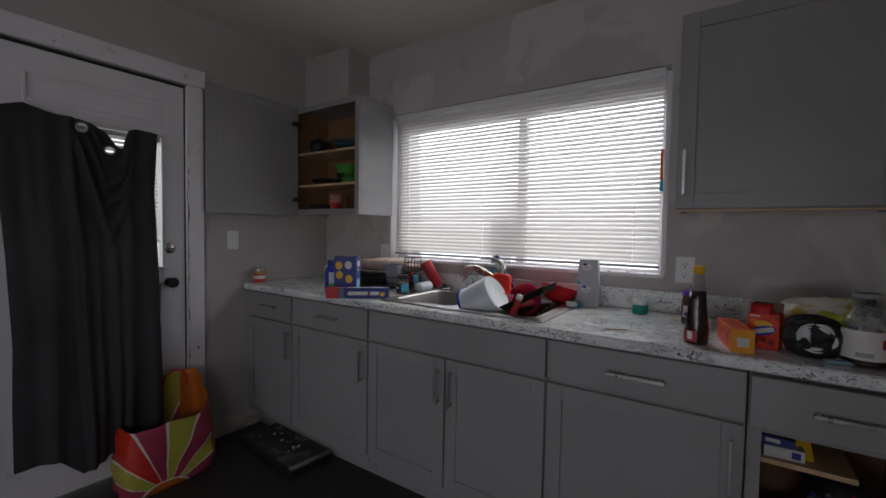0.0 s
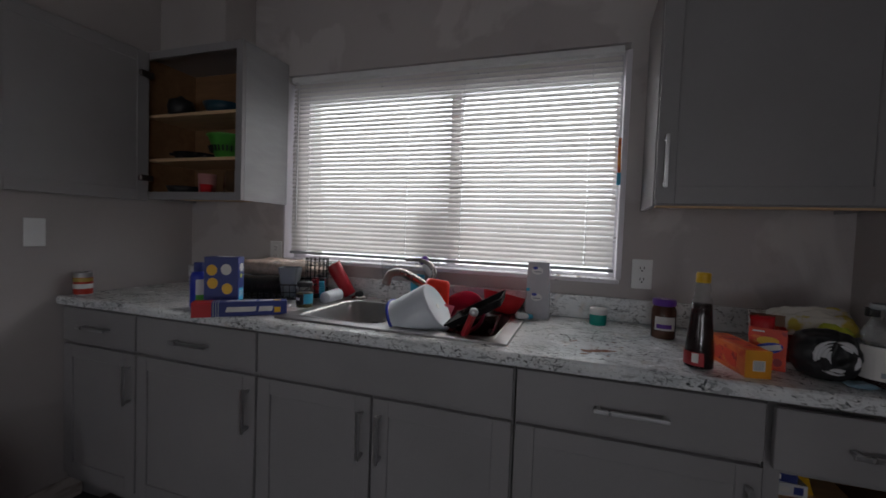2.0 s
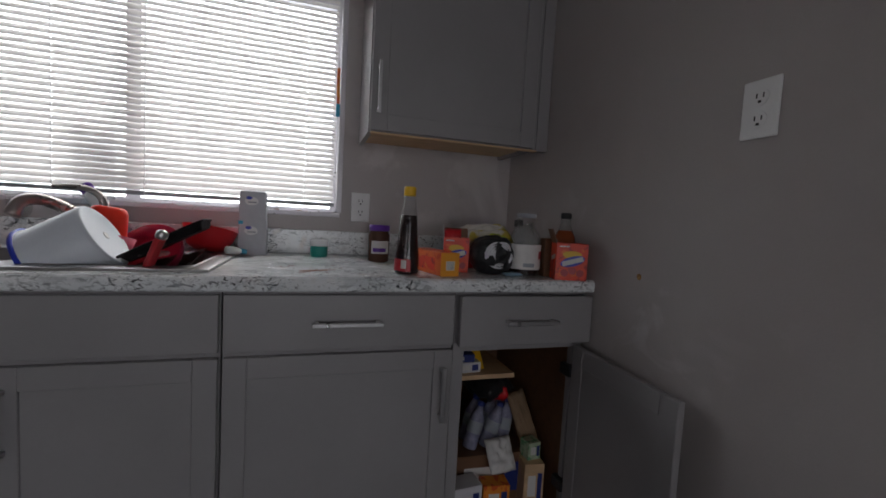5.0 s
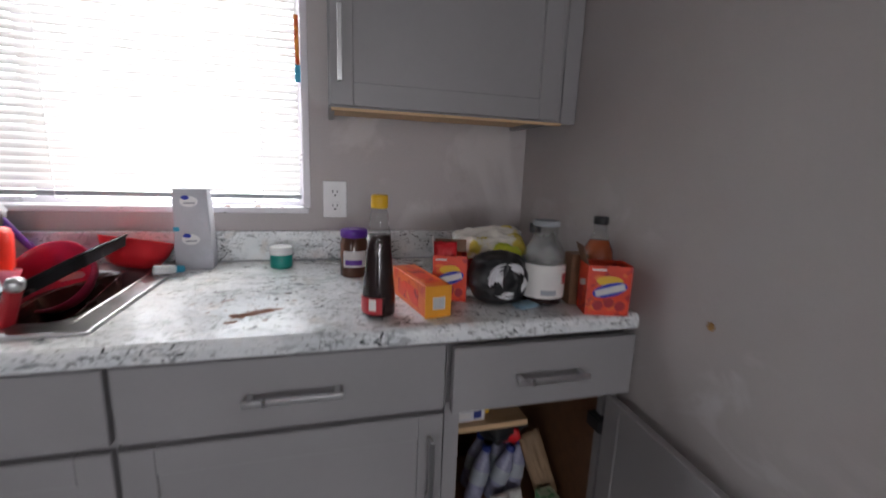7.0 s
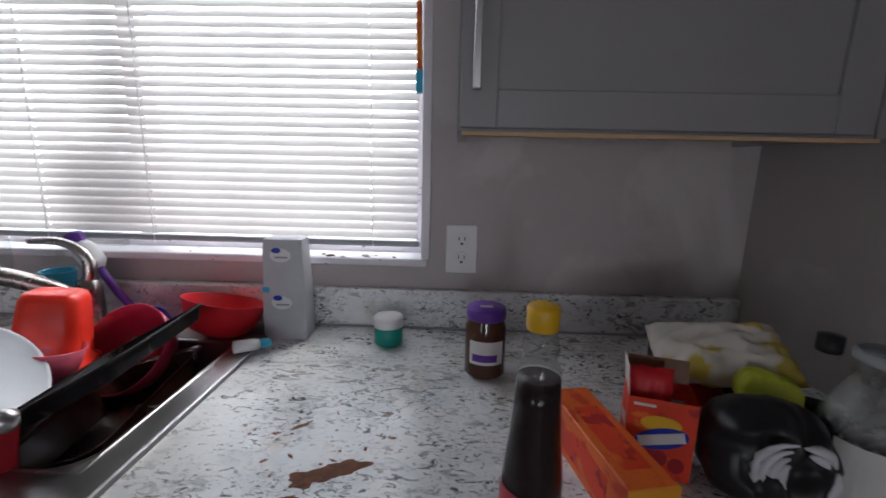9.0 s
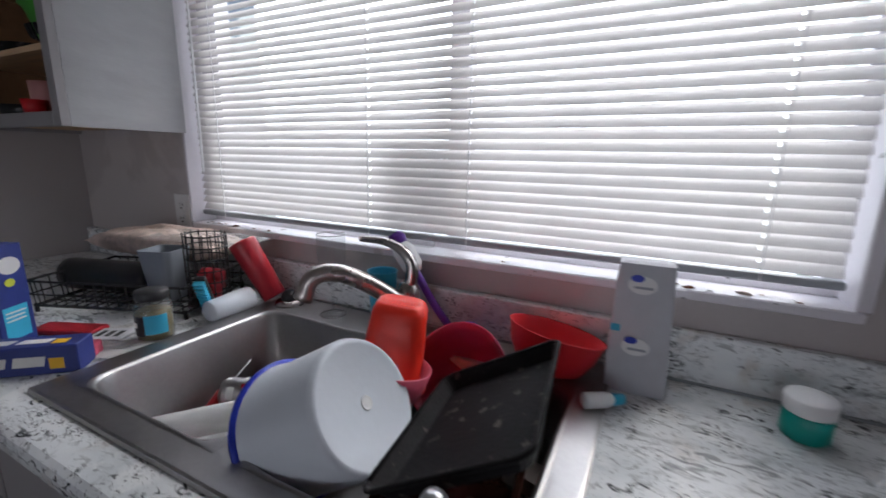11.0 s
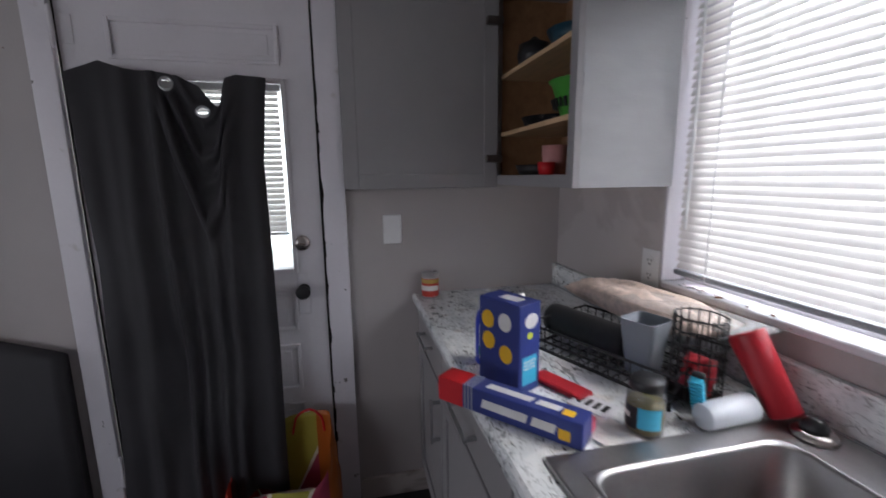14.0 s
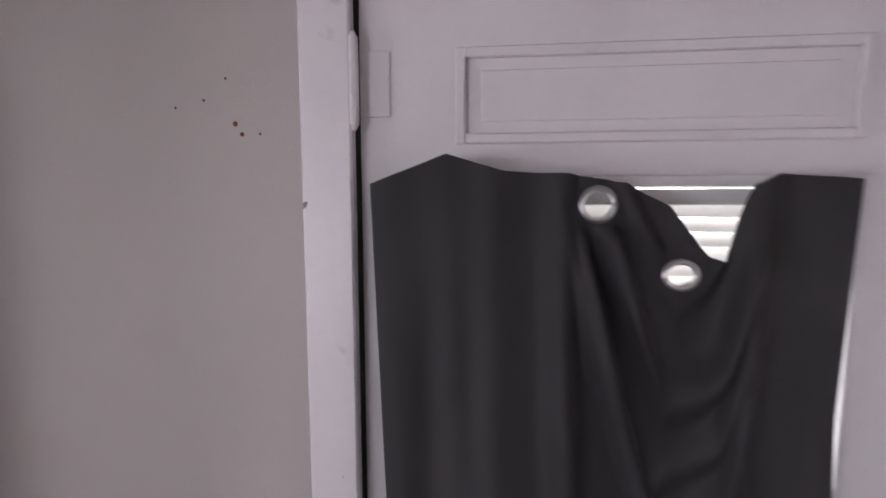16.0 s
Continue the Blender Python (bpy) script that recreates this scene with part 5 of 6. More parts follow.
for k in range(14):
    a, z = random.uniform(0, 340), random.uniform(0.014, 0.085)
    part("print", label_band(0.0312 + 0.0002 * (k % 3), z, z + random.uniform(0.006, 0.018), a, a + random.uniform(15, 45)), (M_greyprint, M_darkred, M_black, M_white)[k % 4], cn)
single("black_saucer", turned(lathe([(0.042, 0), (0.045, 0.004), (0.045, 0.014), (0.038, 0.016), (0.002, 0.012)], 26), Matrix.Rotation(radians(60), 4, "X")), M_black, "round black saucer leaning in the bowl", "saucer", (1.285, 2.800, 0.800), 15, smooth=True)
for k, (a, b) in enumerate((((1.180, 2.500, 0.775), (1.330, 2.525, 0.775)), ((1.195, 2.535, 0.775), (1.345, 2.570, 0.770)))):
    cr = placed("handled_cutlery", "fork with a coral pink plastic handle in the bowl", "cutlery", axis_pose(a, b), "cutlery in the bowl")
    part("handle", lathe([(0.006, 0), (0.013, 0.012), (0.012, 0.08), (0.008, 0.10)], 10), M_pink, cr, smooth=True)
    part("metal_end", boxes((-0.008, 0.008, -0.001, 0.001, 0.098, 0.155), bevel=0.0008), M_steel, cr)
single("wide_dish", turned(lathe([(0.045, 0), (0.090, 0.030), (0.092, 0.032), (0.088, 0.032), (0.042, 0.004), (0.001, 0.004)], 28), Matrix.Rotation(radians(8), 4, "X")), M_white, "white bowl under the cutlery", "bowl", (1.275, 2.580, 0.747), smooth=True)

# ---- on the worktop, right of the sink ----
mk = thing("sugar_carton", "tall pale grey paper carton with blue ovals", "carton", (1.955, 2.918, CT), 2)
part("carton", loft([rounded(-0.047, 0.047, -0.032, 0.032, 0.003, 0.0), rounded(-0.048, 0.048, -0.033, 0.033, 0.004, 0.05), rounded(-0.045, 0.046, -0.031, 0.031, 0.004, 0.115), rounded(-0.044, 0.043, -0.028, 0.029, 0.004, 0.19), rounded(-0.041, 0.042, -0.026, 0.026, 0.003, 0.224), rounded(-0.030, 0.030, -0.016, 0.016, 0.003, 0.227)]), mat("grey_paper_wrap", (0.50, 0.51, 0.55), 0.55, var=0.1, scale=18, bump=0.25, fine=40), mk)
for z, y in ((0.085, -0.0325), (0.190, -0.0282)):
    part("printed_oval", ellipse_patch(0.022, 0.015, y, -0.004, z, lift=0.0014), M_white, mk)
    part("printed_mark", ellipse_patch(0.010, 0.006, y - 0.0014, -0.012, z + 0.011), M_blue, mk, "blue oval mark")
    part("printed_bar", bars(y - 0.0014, (-0.016, 0.012, z - 0.006, z - 0.002)), M_greyprint, mk)
part("printed_patch", bars(-0.032, (-0.045, -0.030, 0.108, 0.120)), M_lightblue, mk)

tj = thing("cream_jar", "small teal jar with a white screw lid", "jar", (2.186, 2.888, CT))
part("jar", lathe([(0.028, 0), (0.031, 0.004), (0.031, 0.036), (0.028, 0.040)]), M_teal, tj, smooth=True)
part("lid", lathe([(0.031, 0.040), (0.032, 0.042), (0.032, 0.060), (0.030, 0.063), (0.002, 0.063)]), M_white, tj, smooth=True)
tp = placed("paste_tube", "small white squeeze tube with a blue cap", "tube", axis_pose((1.890, 2.785, SZ + 0.016), (1.958, 2.848, CT + 0.012)))
part("tube", lathe([(0.004, 0), (0.013, 0.003), (0.012, 0.045), (0.008, 0.054)], 12), M_white, tp, smooth=True)
part("cap", lathe([(0.009, 0.053), (0.010, 0.056), (0.009, 0.074), (0.001, 0.075)], 12), M_lightblue, tp, smooth=True)

pj = thing("jam_jar", "dark jelly jar with a purple lid and pale label", "jar", (2.390, 2.772, CT))
part("jar", lathe([(0.034, 0), (0.038, 0.004), (0.038, 0.095), (0.033, 0.108), (0.033, 0.112)]), mat("jam_glass", (0.10, 0.045, 0.03), 0.12, var=0.4), pj, smooth=True)
part("lid", lathe([(0.035, 0.110), (0.037, 0.112), (0.037, 0.128), (0.035, 0.131), (0.002, 0.131)]), M_purple, pj, smooth=True)
part("label", label_band(0.0383, 0.030, 0.075, -140, -40), M_paper, pj)
part("print", label_band(0.0388, 0.036, 0.050, -130, -60), M_purple, pj)
part("print", boxes((-0.012, 0.012, -0.006, 0.006, 0.1308, 0.1314)), M_paper, pj)

sy = thing("syrup_bottle", "tall bottle of dark syrup with yellow cap, red label", "bottle", (2.421, 2.437, CT))
part("bottle", lathe([(0.030, 0), (0.0345, 0.005), (0.0345, 0.045), (0.0290, 0.100), (0.0255, 0.145), (0.0236, 0.172)], cap=False), M_rimglass, sy, smooth=True)
part("neck", lathe([(0.0236, 0.172), (0.0230, 0.180), (0.0170, 0.194), (0.0198, 0.204), (0.0175, 0.215), (0.0140, 0.226)], cap=False), M_neck, sy, "clear empty neck", True)
part("syrup", lathe([(0.028, 0.003), (0.0335, 0.007), (0.0335, 0.045), (0.0280, 0.100), (0.0245, 0.145), (0.0232, 0.170), (0.002, 0.170)]), M_syrup, sy, smooth=True)
part("cap", lathe([(0.0160, 0.224), (0.0172, 0.226), (0.0172, 0.246), (0.0155, 0.250), (0.002, 0.250)], 20), M_yellow, sy, "yellow screw cap", True)
part("label", label_band(0.0349, 0.012, 0.046, -190, -85), M_darkred, sy, "red paper label")
part("print", label_band(0.0353, 0.020, 0.044, -130, -105), M_paper, sy)

yb = placed("snack_box", "long orange and yellow carton lying flat", "carton", frame_pose((2.512, 2.396, CT), (2.568, 2.407, CT), (2.482, 2.590, CT)))
part("carton", boxes((0, 0.058, 0, 0.200, 0, 0.068), bevel=0.0015), M_orangebox, yb)
part("yellow_end", boxes((-0.0006, 0.0586, -0.0007, 0.002, 0.0002, 0.0684)), M_boxend, yb, "yellow-orange end flap")
part("barcode", boxes((0.016, 0.044, -0.0014, -0.0002, 0.018, 0.044)), M_paper, yb)
part("barcode_lines", boxes(*[(0.018 + 0.003 * k, 0.0192 + 0.003 * k, -0.0019, -0.0010, 0.020, 0.042) for k in range(8)]), M_greyprint, yb)
part("red_print", boxes((0.012, 0.046, 0.03, 0.15, 0.0678, 0.0686)), M_packet, yb)
part("red_print", boxes((-0.0008, 0.0002, 0.04, 0.16, 0.012, 0.050)), M_packet, yb)


def drink_box(at, rz, w, d, h, label, open_top):
    b = thing("drink_packet_box", label, "carton", at, rz, group="drink packet boxes")
    if open_top:
        part("carton", loft([[(-w / 2, -d / 2, z), (w / 2, -d / 2, z), (w / 2, d / 2, z), (-w / 2, d / 2, z)] for z in (h, 0.0)]), M_packet, b)
        if w < 0.083:
            part("flap", turned(boxes((-w / 2 + 0.002, w / 2 - 0.002, 0, 0.0012, 0, 0.032)), Matrix.Translation((0, d / 2, h * 0.99)) @ Matrix.Rotation(radians(-14), 4, "X")), M_darkwood, b, "brown inside of a raised flap")
            part("side_flap", turned(boxes((0, 0.0012, -d / 2 + 0.004, d / 2 - 0.004, 0, 0.040)), Matrix.Translation((-w / 2, 0, h * 0.99)) @ Matrix.Rotation(radians(-6), 4, "Y")), M_paper, b, "pale raised side flap")
        else:
            part("flap", turned(boxes((0, 0.0012, -d / 2 + 0.002, d / 2 - 0.002, 0, 0.045)), Matrix.Translation((-w / 2, 0, h * 0.99)) @ Matrix.Rotation(radians(-20), 4, "Y")), M_darkwood, b, "brown inside of a raised flap")
        for k in range(3):
            part("sachet", boxes((-w / 2 + 0.008, w / 2 - 0.008, -d / 2 + 0.010 + 0.016 * k, -d / 2 + 0.013 + 0.016 * k, 0.004, h * (0.9 - 0.04 * k))), M_greyprint if w > 0.083 else M_paper, b)
    else:
        part("carton", carton(w, d, h), M_packet, b)
    part("yellow_burst", ellipse_patch(w * 0.30, h * 0.10, -d / 2, 0.0, h * 0.70), M_yellow, b)
    part("blue_mark", turned(ellipse_patch(w * 0.40, h * 0.135, 0), Matrix.Translation((0.002, -d / 2 - 0.0008, h * 0.52)) @ Matrix.Rotation(radians(-16), 4, "Y")), M_blue, b, "blue shadow behind the lettering")
    part("white_mark", turned(bars(0, (-w * 0.34, w * 0.34, -h * 0.065, h * 0.065)), Matrix.Translation((0.002, -d / 2 - 0.0016, h * 0.52)) @ Matrix.Rotation(radians(-16), 4, "Y")), M_paper, b, "slanted white lettering bar")
    part("small_print", bars(-d / 2, (-w * 0.42, -w * 0.1, h * 0.90, h * 0.935)), M_paper, b)
    part("side_mark", turn_z(turned(bars(0, (-d * 0.3, d * 0.3, -h * 0.06, h * 0.06)), Matrix.Translation((0, 0, h * 0.6)) @ Matrix.Rotation(radians(-14), 4, "Y")), -90, (-w / 2, 0, 0)), M_paper, b, "slanted white lettering block")
    for k in range(3):
        part("printed_fruit", ellipse_patch(w * 0.12, h * 0.10, -d / 2, -w * 0.22 + w * 0.25 * k, h * (0.20 + 0.06 * (k % 2))), M_darkred, b)
    return b


drink_box((2.600, 2.530, CT), -16, 0.080, 0.055, 0.108, "open orange-red drink packet box with a raised flap", True)
drink_box((2.922, 2.384, CT), -17, 0.096, 0.064, 0.112, "open orange-red drink packet box at the end of the worktop", True)
single("red_packet", turned(pillow(0.056, 0.130, 0.026, 16, 0.4, 21), Matrix.Translation((0, 0, 0.065)) @ Matrix.Rotation(radians(84), 4, "X") @ Matrix.Translation((0, 0, -0.013))), M_red, "rounded red foil packet standing in the packet box", "food packet", (2.588, 2.534, CT + 0.006), -16, smooth=True)

bb = placed("snack_bag", "glossy black snack bag with a white printed swirl", "food bag", pose(2.712, 2.520, CT + 0.002, 0, 0, -10))
pb2 = pillow(0.142, 0.128, 0.095, 24, 0.45, 3)
for v in pb2.verts:
    u, w = v.co.x / 0.071, v.co.y / 0.064
    v.co.x *= math.sqrt(max(0.2, 1 - 0.40 * w * w))
    v.co.y *= math.sqrt(max(0.2, 1 - 0.40 * u * u))
part("bag", turned(pb2, Matrix.Translation((0, -0.035, 0.058)) @ Matrix.Rotation(radians(72), 4, "X") @ Matrix.Translation((0, 0, -0.047))), M_black, bb, smooth=True)
for k, (a0, a1, r) in enumerate(((100, 290, 0.040), (110, 270, 0.033), (120, 245, 0.026), (130, 230, 0.019), (20, 95, 0.038), (30, 85, 0.030), (-40, 10, 0.040), (250, 300, 0.030))):
    arc = [(r * math.cos(radians(a0 + (a1 - a0) * i / 10)) + 0.012, -0.091 + 0.30 * (r / 0.04) ** 2 * 0.04 * abs(math.cos(radians(a0 + (a1 - a0) * i / 10))), 0.062 + r * math.sin(radians(a0 + (a1 - a0) * i / 10))) for i in range(11)]
    part("white_swirl", tube(arc, 0.004, 6, radii=[0.0012 + 0.0050 * math.sin(math.pi * i / 10) for i in range(11)]), M_card, bb, "white printed swirl", True)
single("lime_packet", turned(pillow(0.075, 0.045, 0.05, 14, 0.5, 9), Matrix.Rotation(radians(12), 4, "Y")), M_lime, "lime yellow foil packet on the heap", "food packet", (2.752, 2.560, CT + 0.072), -20, smooth=True)
single("maroon_packet", turned(pillow(0.12, 0.07, 0.07, 14, 0.4, 4), Matrix.Rotation(radians(4), 4, "Y")), M_darkred, "dark red and orange food packet", "food packet", (2.690, 2.640, CT), 12, smooth=True)
M_wrap = ramp_over(mat("printed_white_wrap", (0.68, 0.64, 0.58), 0.25, var=0.10, scale=12, bump=0.2, fine=40), (0.62, 0.48, 0.06), 7.0, 0.50, 0.53, 0.95)
single("bread_packet", turned(pillow(0.190, 0.115, 0.058, 22, 0.55, 8), Matrix.Rotation(radians(24), 4, "X") @ Matrix.Rotation(radians(-5), 4, "Y")), M_wrap, "crumpled white and yellow bread packet on the heap", "food packet", (2.742, 2.648, CT + 0.088), -8, smooth=True)
single("zip_bag", turned(pillow(0.19, 0.06, 0.020, 14, 0.7, 13), Matrix.Rotation(radians(2), 4, "Y")), M_blue, "blue-edged plastic bag lying behind the heap", "plastic bag", (2.775, 2.735, CT + 0.086), -6, smooth=True)
single("brown_carton", carton(0.14, 0.10, 0.085), M_brown, "dark brown carton under the heap", "carton", (2.755, 2.705, CT), -6)
single("brown_carton", carton(0.041, 0.040, 0.122), M_darkwood, "narrow brown carton between the jar and the juice bottle", "carton", (2.8895, 2.452, CT), -6)
single("blue_sachet", pillow(0.06, 0.035, 0.012, 12, 0.6, 1), mat("pale_blue_film", (0.22, 0.34, 0.42), 0.3), "small pale blue sachet on the worktop", "sachet", (2.755, 2.432, CT), 14, smooth=True)

bj = thing("gallon_jar", "large empty clear glass jar with a white label", "jar", (2.812, 2.468, CT))
part("jar", shell_of([(0.044, 0.0), (0.050, 0.006), (0.051, 0.105), (0.046, 0.130), (0.028, 0.158), (0.026, 0.165), (0.029, 0.168), (0.029, 0.185), (0.027, 0.192)], 0.003), M_rimglass, bj, smooth=True)
part("label", label_band(0.0513, 0.022, 0.100, -170, -20), M_paper, bj, "white paper label")
part("printed_fruit", label_band(0.0518, 0.055, 0.080, -62, -36), M_darkred, bj)
part("print", label_band(0.0518, 0.030, 0.042, -120, -80), M_greyprint, bj)
part("dregs", lathe([(0.042, 0.0035), (0.0475, 0.007), (0.0477, 0.021), (0.002, 0.021)]), M_syrup, bj)
# film added inside so that the upper glass shows wrinkled highlights
part("crumpled_film", turned(pillow(0.070, 0.060, 0.060, 14, 1.2, 17), Matrix.Translation((0, 0, 0.088))), M_film, bj, "crumpled clear film added inside for highlights on the glass", True)
part("rim", lathe([(0.0275, 0.184), (0.031, 0.186), (0.031, 0.196), (0.0275, 0.197)], 24, False), M_greycup, bj, "grey collar", True)
jb = thing("juice_bottle", "amber juice bottle with a dark cap and striped label", "bottle", (2.956, 2.466, CT))
part("bottle", lathe([(0.034, 0), (0.038, 0.006), (0.038, 0.10), (0.034, 0.130), (0.0235, 0.152)], cap=False), M_rimglass, jb, smooth=True)
part("neck", lathe([(0.0235, 0.152), (0.018, 0.165), (0.0160, 0.176), (0.0170, 0.178), (0.0145, 0.190)], cap=False), M_neck, jb, "clear empty neck", True)
part("juice", lathe([(0.032, 0.003), (0.0365, 0.008), (0.0365, 0.10), (0.0325, 0.128), (0.022, 0.150), (0.002, 0.150)]), M_juice, jb, smooth=True)
part("cap", lathe([(0.0165, 0.188), (0.0175, 0.190), (0.0175, 0.204), (0.0155, 0.207), (0.002, 0.207)], 20), M_black, jb, smooth=True)
part("label", label_band(0.0383, 0.035, 0.085, -180, 0), M_paper, jb)
part("label_stripe", label_band(0.0388, 0.072, 0.084, -180, 0), M_yellow, jb)
db = thing("small_bottle", "small dark bottle with a black cap behind the jar", "bottle", (2.838, 2.570, CT))
part("bottle", lathe([(0.026, 0), (0.029, 0.005), (0.029, 0.10), (0.014, 0.135), (0.012, 0.155)]), M_rimglass, db, smooth=True)
part("content", lathe([(0.024, 0.003), (0.0275, 0.007), (0.0275, 0.07), (0.002, 0.07)]), M_syrup, db, smooth=True)
part("cap", lathe([(0.0145, 0.153), (0.015, 0.156), (0.015, 0.176), (0.002, 0.178)], 18), M_black, db, smooth=True)


def stain(at, rx, ry, seed, rz):
    bm = bmesh.new()
    c0 = bm.verts.new((0, 0, 0.0010))
    ring = []
    for i in range(40):
        a = 2 * math.pi * i / 40
        r = 1 + 0.55 * noise.noise(Vector((math.cos(a) * 1.6 + seed, math.sin(a) * 1.6, 0))) + 0.25 * noise.noise(Vector((math.cos(a) * 5, math.sin(a) * 5 + seed, 4)))
        ring.append(bm.verts.new((rx * r * math.cos(a), ry * r * math.sin(a), 0.0002)))
    for i in range(40):
        bm.faces.new((c0, ring[i], ring[(i + 1) % 40]))
    single("dried_spill", bm, M_rust, "dried brown food spill on the worktop", "stain", at, rz, group="dried spills on the worktop")


for x, y, a, b, s, r in ((2.148, 2.474, 0.020, 0.012, 1, 20), (2.184, 2.492, 0.028, 0.013, 2, 25), (2.137, 2.438, 0.014, 0.006, 3, 15), (2.105, 2.580, 0.012, 0.004, 5, 40), (2.075, 2.560, 0.006, 0.003, 6, 10), (2.20, 2.44, 0.005, 0.003, 8, 0)):
    stain((x, y, CT), a * 1.2, b * 1.2, s, r)

random.seed(41)
for k in range(22):
    stain((random.gauss(2.13, 0.06), random.gauss(2.535, 0.05), CT), random.uniform(0.0015, 0.006), random.uniform(0.001, 0.003), 20 + k, random.uniform(0, 180))

# ---- in the open wall cabinet ----
LZ = 1.355
for nm, lab, cat, prof, m, at in (
    ("black_pot", "round black pot in the wall cabinet", "pot", [(0.030, 0), (0.055, 0.012), (0.062, 0.05), (0.055, 0.085), (0.020, 0.100), (0.008, 0.112), (0.002, 0.114)], M_black, (0.150, 2.80, LZ + 0.4172)),
    ("blue_pot", "dark blue enamel bowl on the top shelf", "bowl", [(0.04, 0), (0.075, 0.02), (0.095, 0.06), (0.092, 0.06), (0.03, 0.01), (0.002, 0.01)], mat("teal_enamel", (0.012, 0.05, 0.075), 0.3), (0.400, 2.83, LZ + 0.4172)),
    ("stacked_glass", "clear drinking glass stacked in the cabinet", "glass", [(0.028, 0), (0.035, 0.11), (0.033, 0.11), (0.026, 0.004), (0.002, 0.004)], M_glass, (0.560, 2.80, LZ + 0.4172)),
    ("white_mug", "pale mug on the top shelf", "mug", [(0.035, 0), (0.040, 0.004), (0.040, 0.085), (0.037, 0.085), (0.034, 0.006), (0.002, 0.006)], M_greycup, (0.530, 2.90, LZ + 0.4172)),
    ("green_colander", "bright green plastic colander on the middle shelf", "colander", [(0.045, 0), (0.060, 0.01), (0.092, 0.11), (0.102, 0.118), (0.100, 0.121), (0.088, 0.112), (0.055, 0.012), (0.002, 0.008)], M_green, (0.430, 2.835, LZ + 0.2022)),
    ("black_skillet", "black frying pan on the middle shelf", "frying pan", [(0.075, 0), (0.090, 0.006), (0.105, 0.04), (0.102, 0.04), (0.085, 0.008), (0.002, 0.006)], M_pan, (0.205, 2.845, LZ + 0.2022)),
    ("pink_cup", "pink plastic cup on the bottom of the cabinet", "cup", [(0.034, 0), (0.037, 0.004), (0.042, 0.105), (0.039, 0.105), (0.033, 0.006), (0.002, 0.006)], mat("pale_pink_plastic", (0.62, 0.30, 0.29), 0.45), (0.330, 2.80, LZ + 0.0284)),
    ("dark_bowl", "black bowl on the bottom of the cabinet", "bowl", [(0.045, 0), (0.070, 0.012), (0.085, 0.045), (0.082, 0.045), (0.04, 0.008), (0.002, 0.008)], M_black, (0.160, 2.82, LZ + 0.0284)),
    ("clear_jug", "clear plastic jug in the wall cabinet", "jug", [(0.040, 0), (0.048, 0.005), (0.045, 0.10), (0.035, 0.12), (0.033, 0.12), (0.042, 0.10), (0.044, 0.008), (0.002, 0.006)], M_glass, (0.480, 2.82, LZ + 0.0284)),
    ("red_cup", "small red cup in the wall cabinet", "cup", [(0.024, 0), (0.030, 0.04), (0.028, 0.04), (0.022, 0.004), (0.002, 0.004)], M_red, (0.385, 2.745, LZ + 0.0364)),
):
    p = thing(nm, lab, cat, at)
    part("body", lathe(prof, 26), m, p, smooth=True)
    if nm == "green_colander":
        for k in range(14):
            a = radians(-170 + 12 * k)
            r = 0.078
            part("slot", turned(boxes((-0.003, 0.003, -0.0035, 0.0035, 0.040, 0.068)), Matrix.Rotation(a, 4, "Z") @ Matrix.Translation((0.0715, 0, 0)) @ Matrix.Rotation(radians(17), 4, "Y")), M_black, p)
    if nm == "black_skillet":
        part("handle", tube([(-0.10, 0, 0.035), (-0.16, -0.02, 0.045)], 0.008, 8), M_black, p)

# ---- in the open base cabinet ----
M_palegreen = ramp_over(mat("pale_green_card", (0.42, 0.50, 0.34), 0.5, var=0.2, scale=40), (0.10, 0.30, 0.14), 60, 0.55, 0.60, 0.9)
single("paper_bag", turned(pillow(0.10, 0.11, 0.035, 18, 0.9, 51), Matrix.Rotation(radians(58), 4, "X")), M_paper, "crumpled white paper bag in front of the water bottles", "paper bag", (2.790, 2.515, 0.285), 8, smooth=True)
single("paper_bag", turned(pillow(0.070, 0.20, 0.030, 18, 0.8, 57), Matrix.Rotation(radians(76), 4, "X") @ Matrix.Rotation(radians(16), 4, "Z")), mat("kraft_paper", (0.26, 0.17, 0.10), 0.7, var=0.2, scale=15, bump=0.3), "folded brown paper bag leaning beside the bottles", "paper bag", (2.905, 2.580, 0.375), 0, smooth=True)
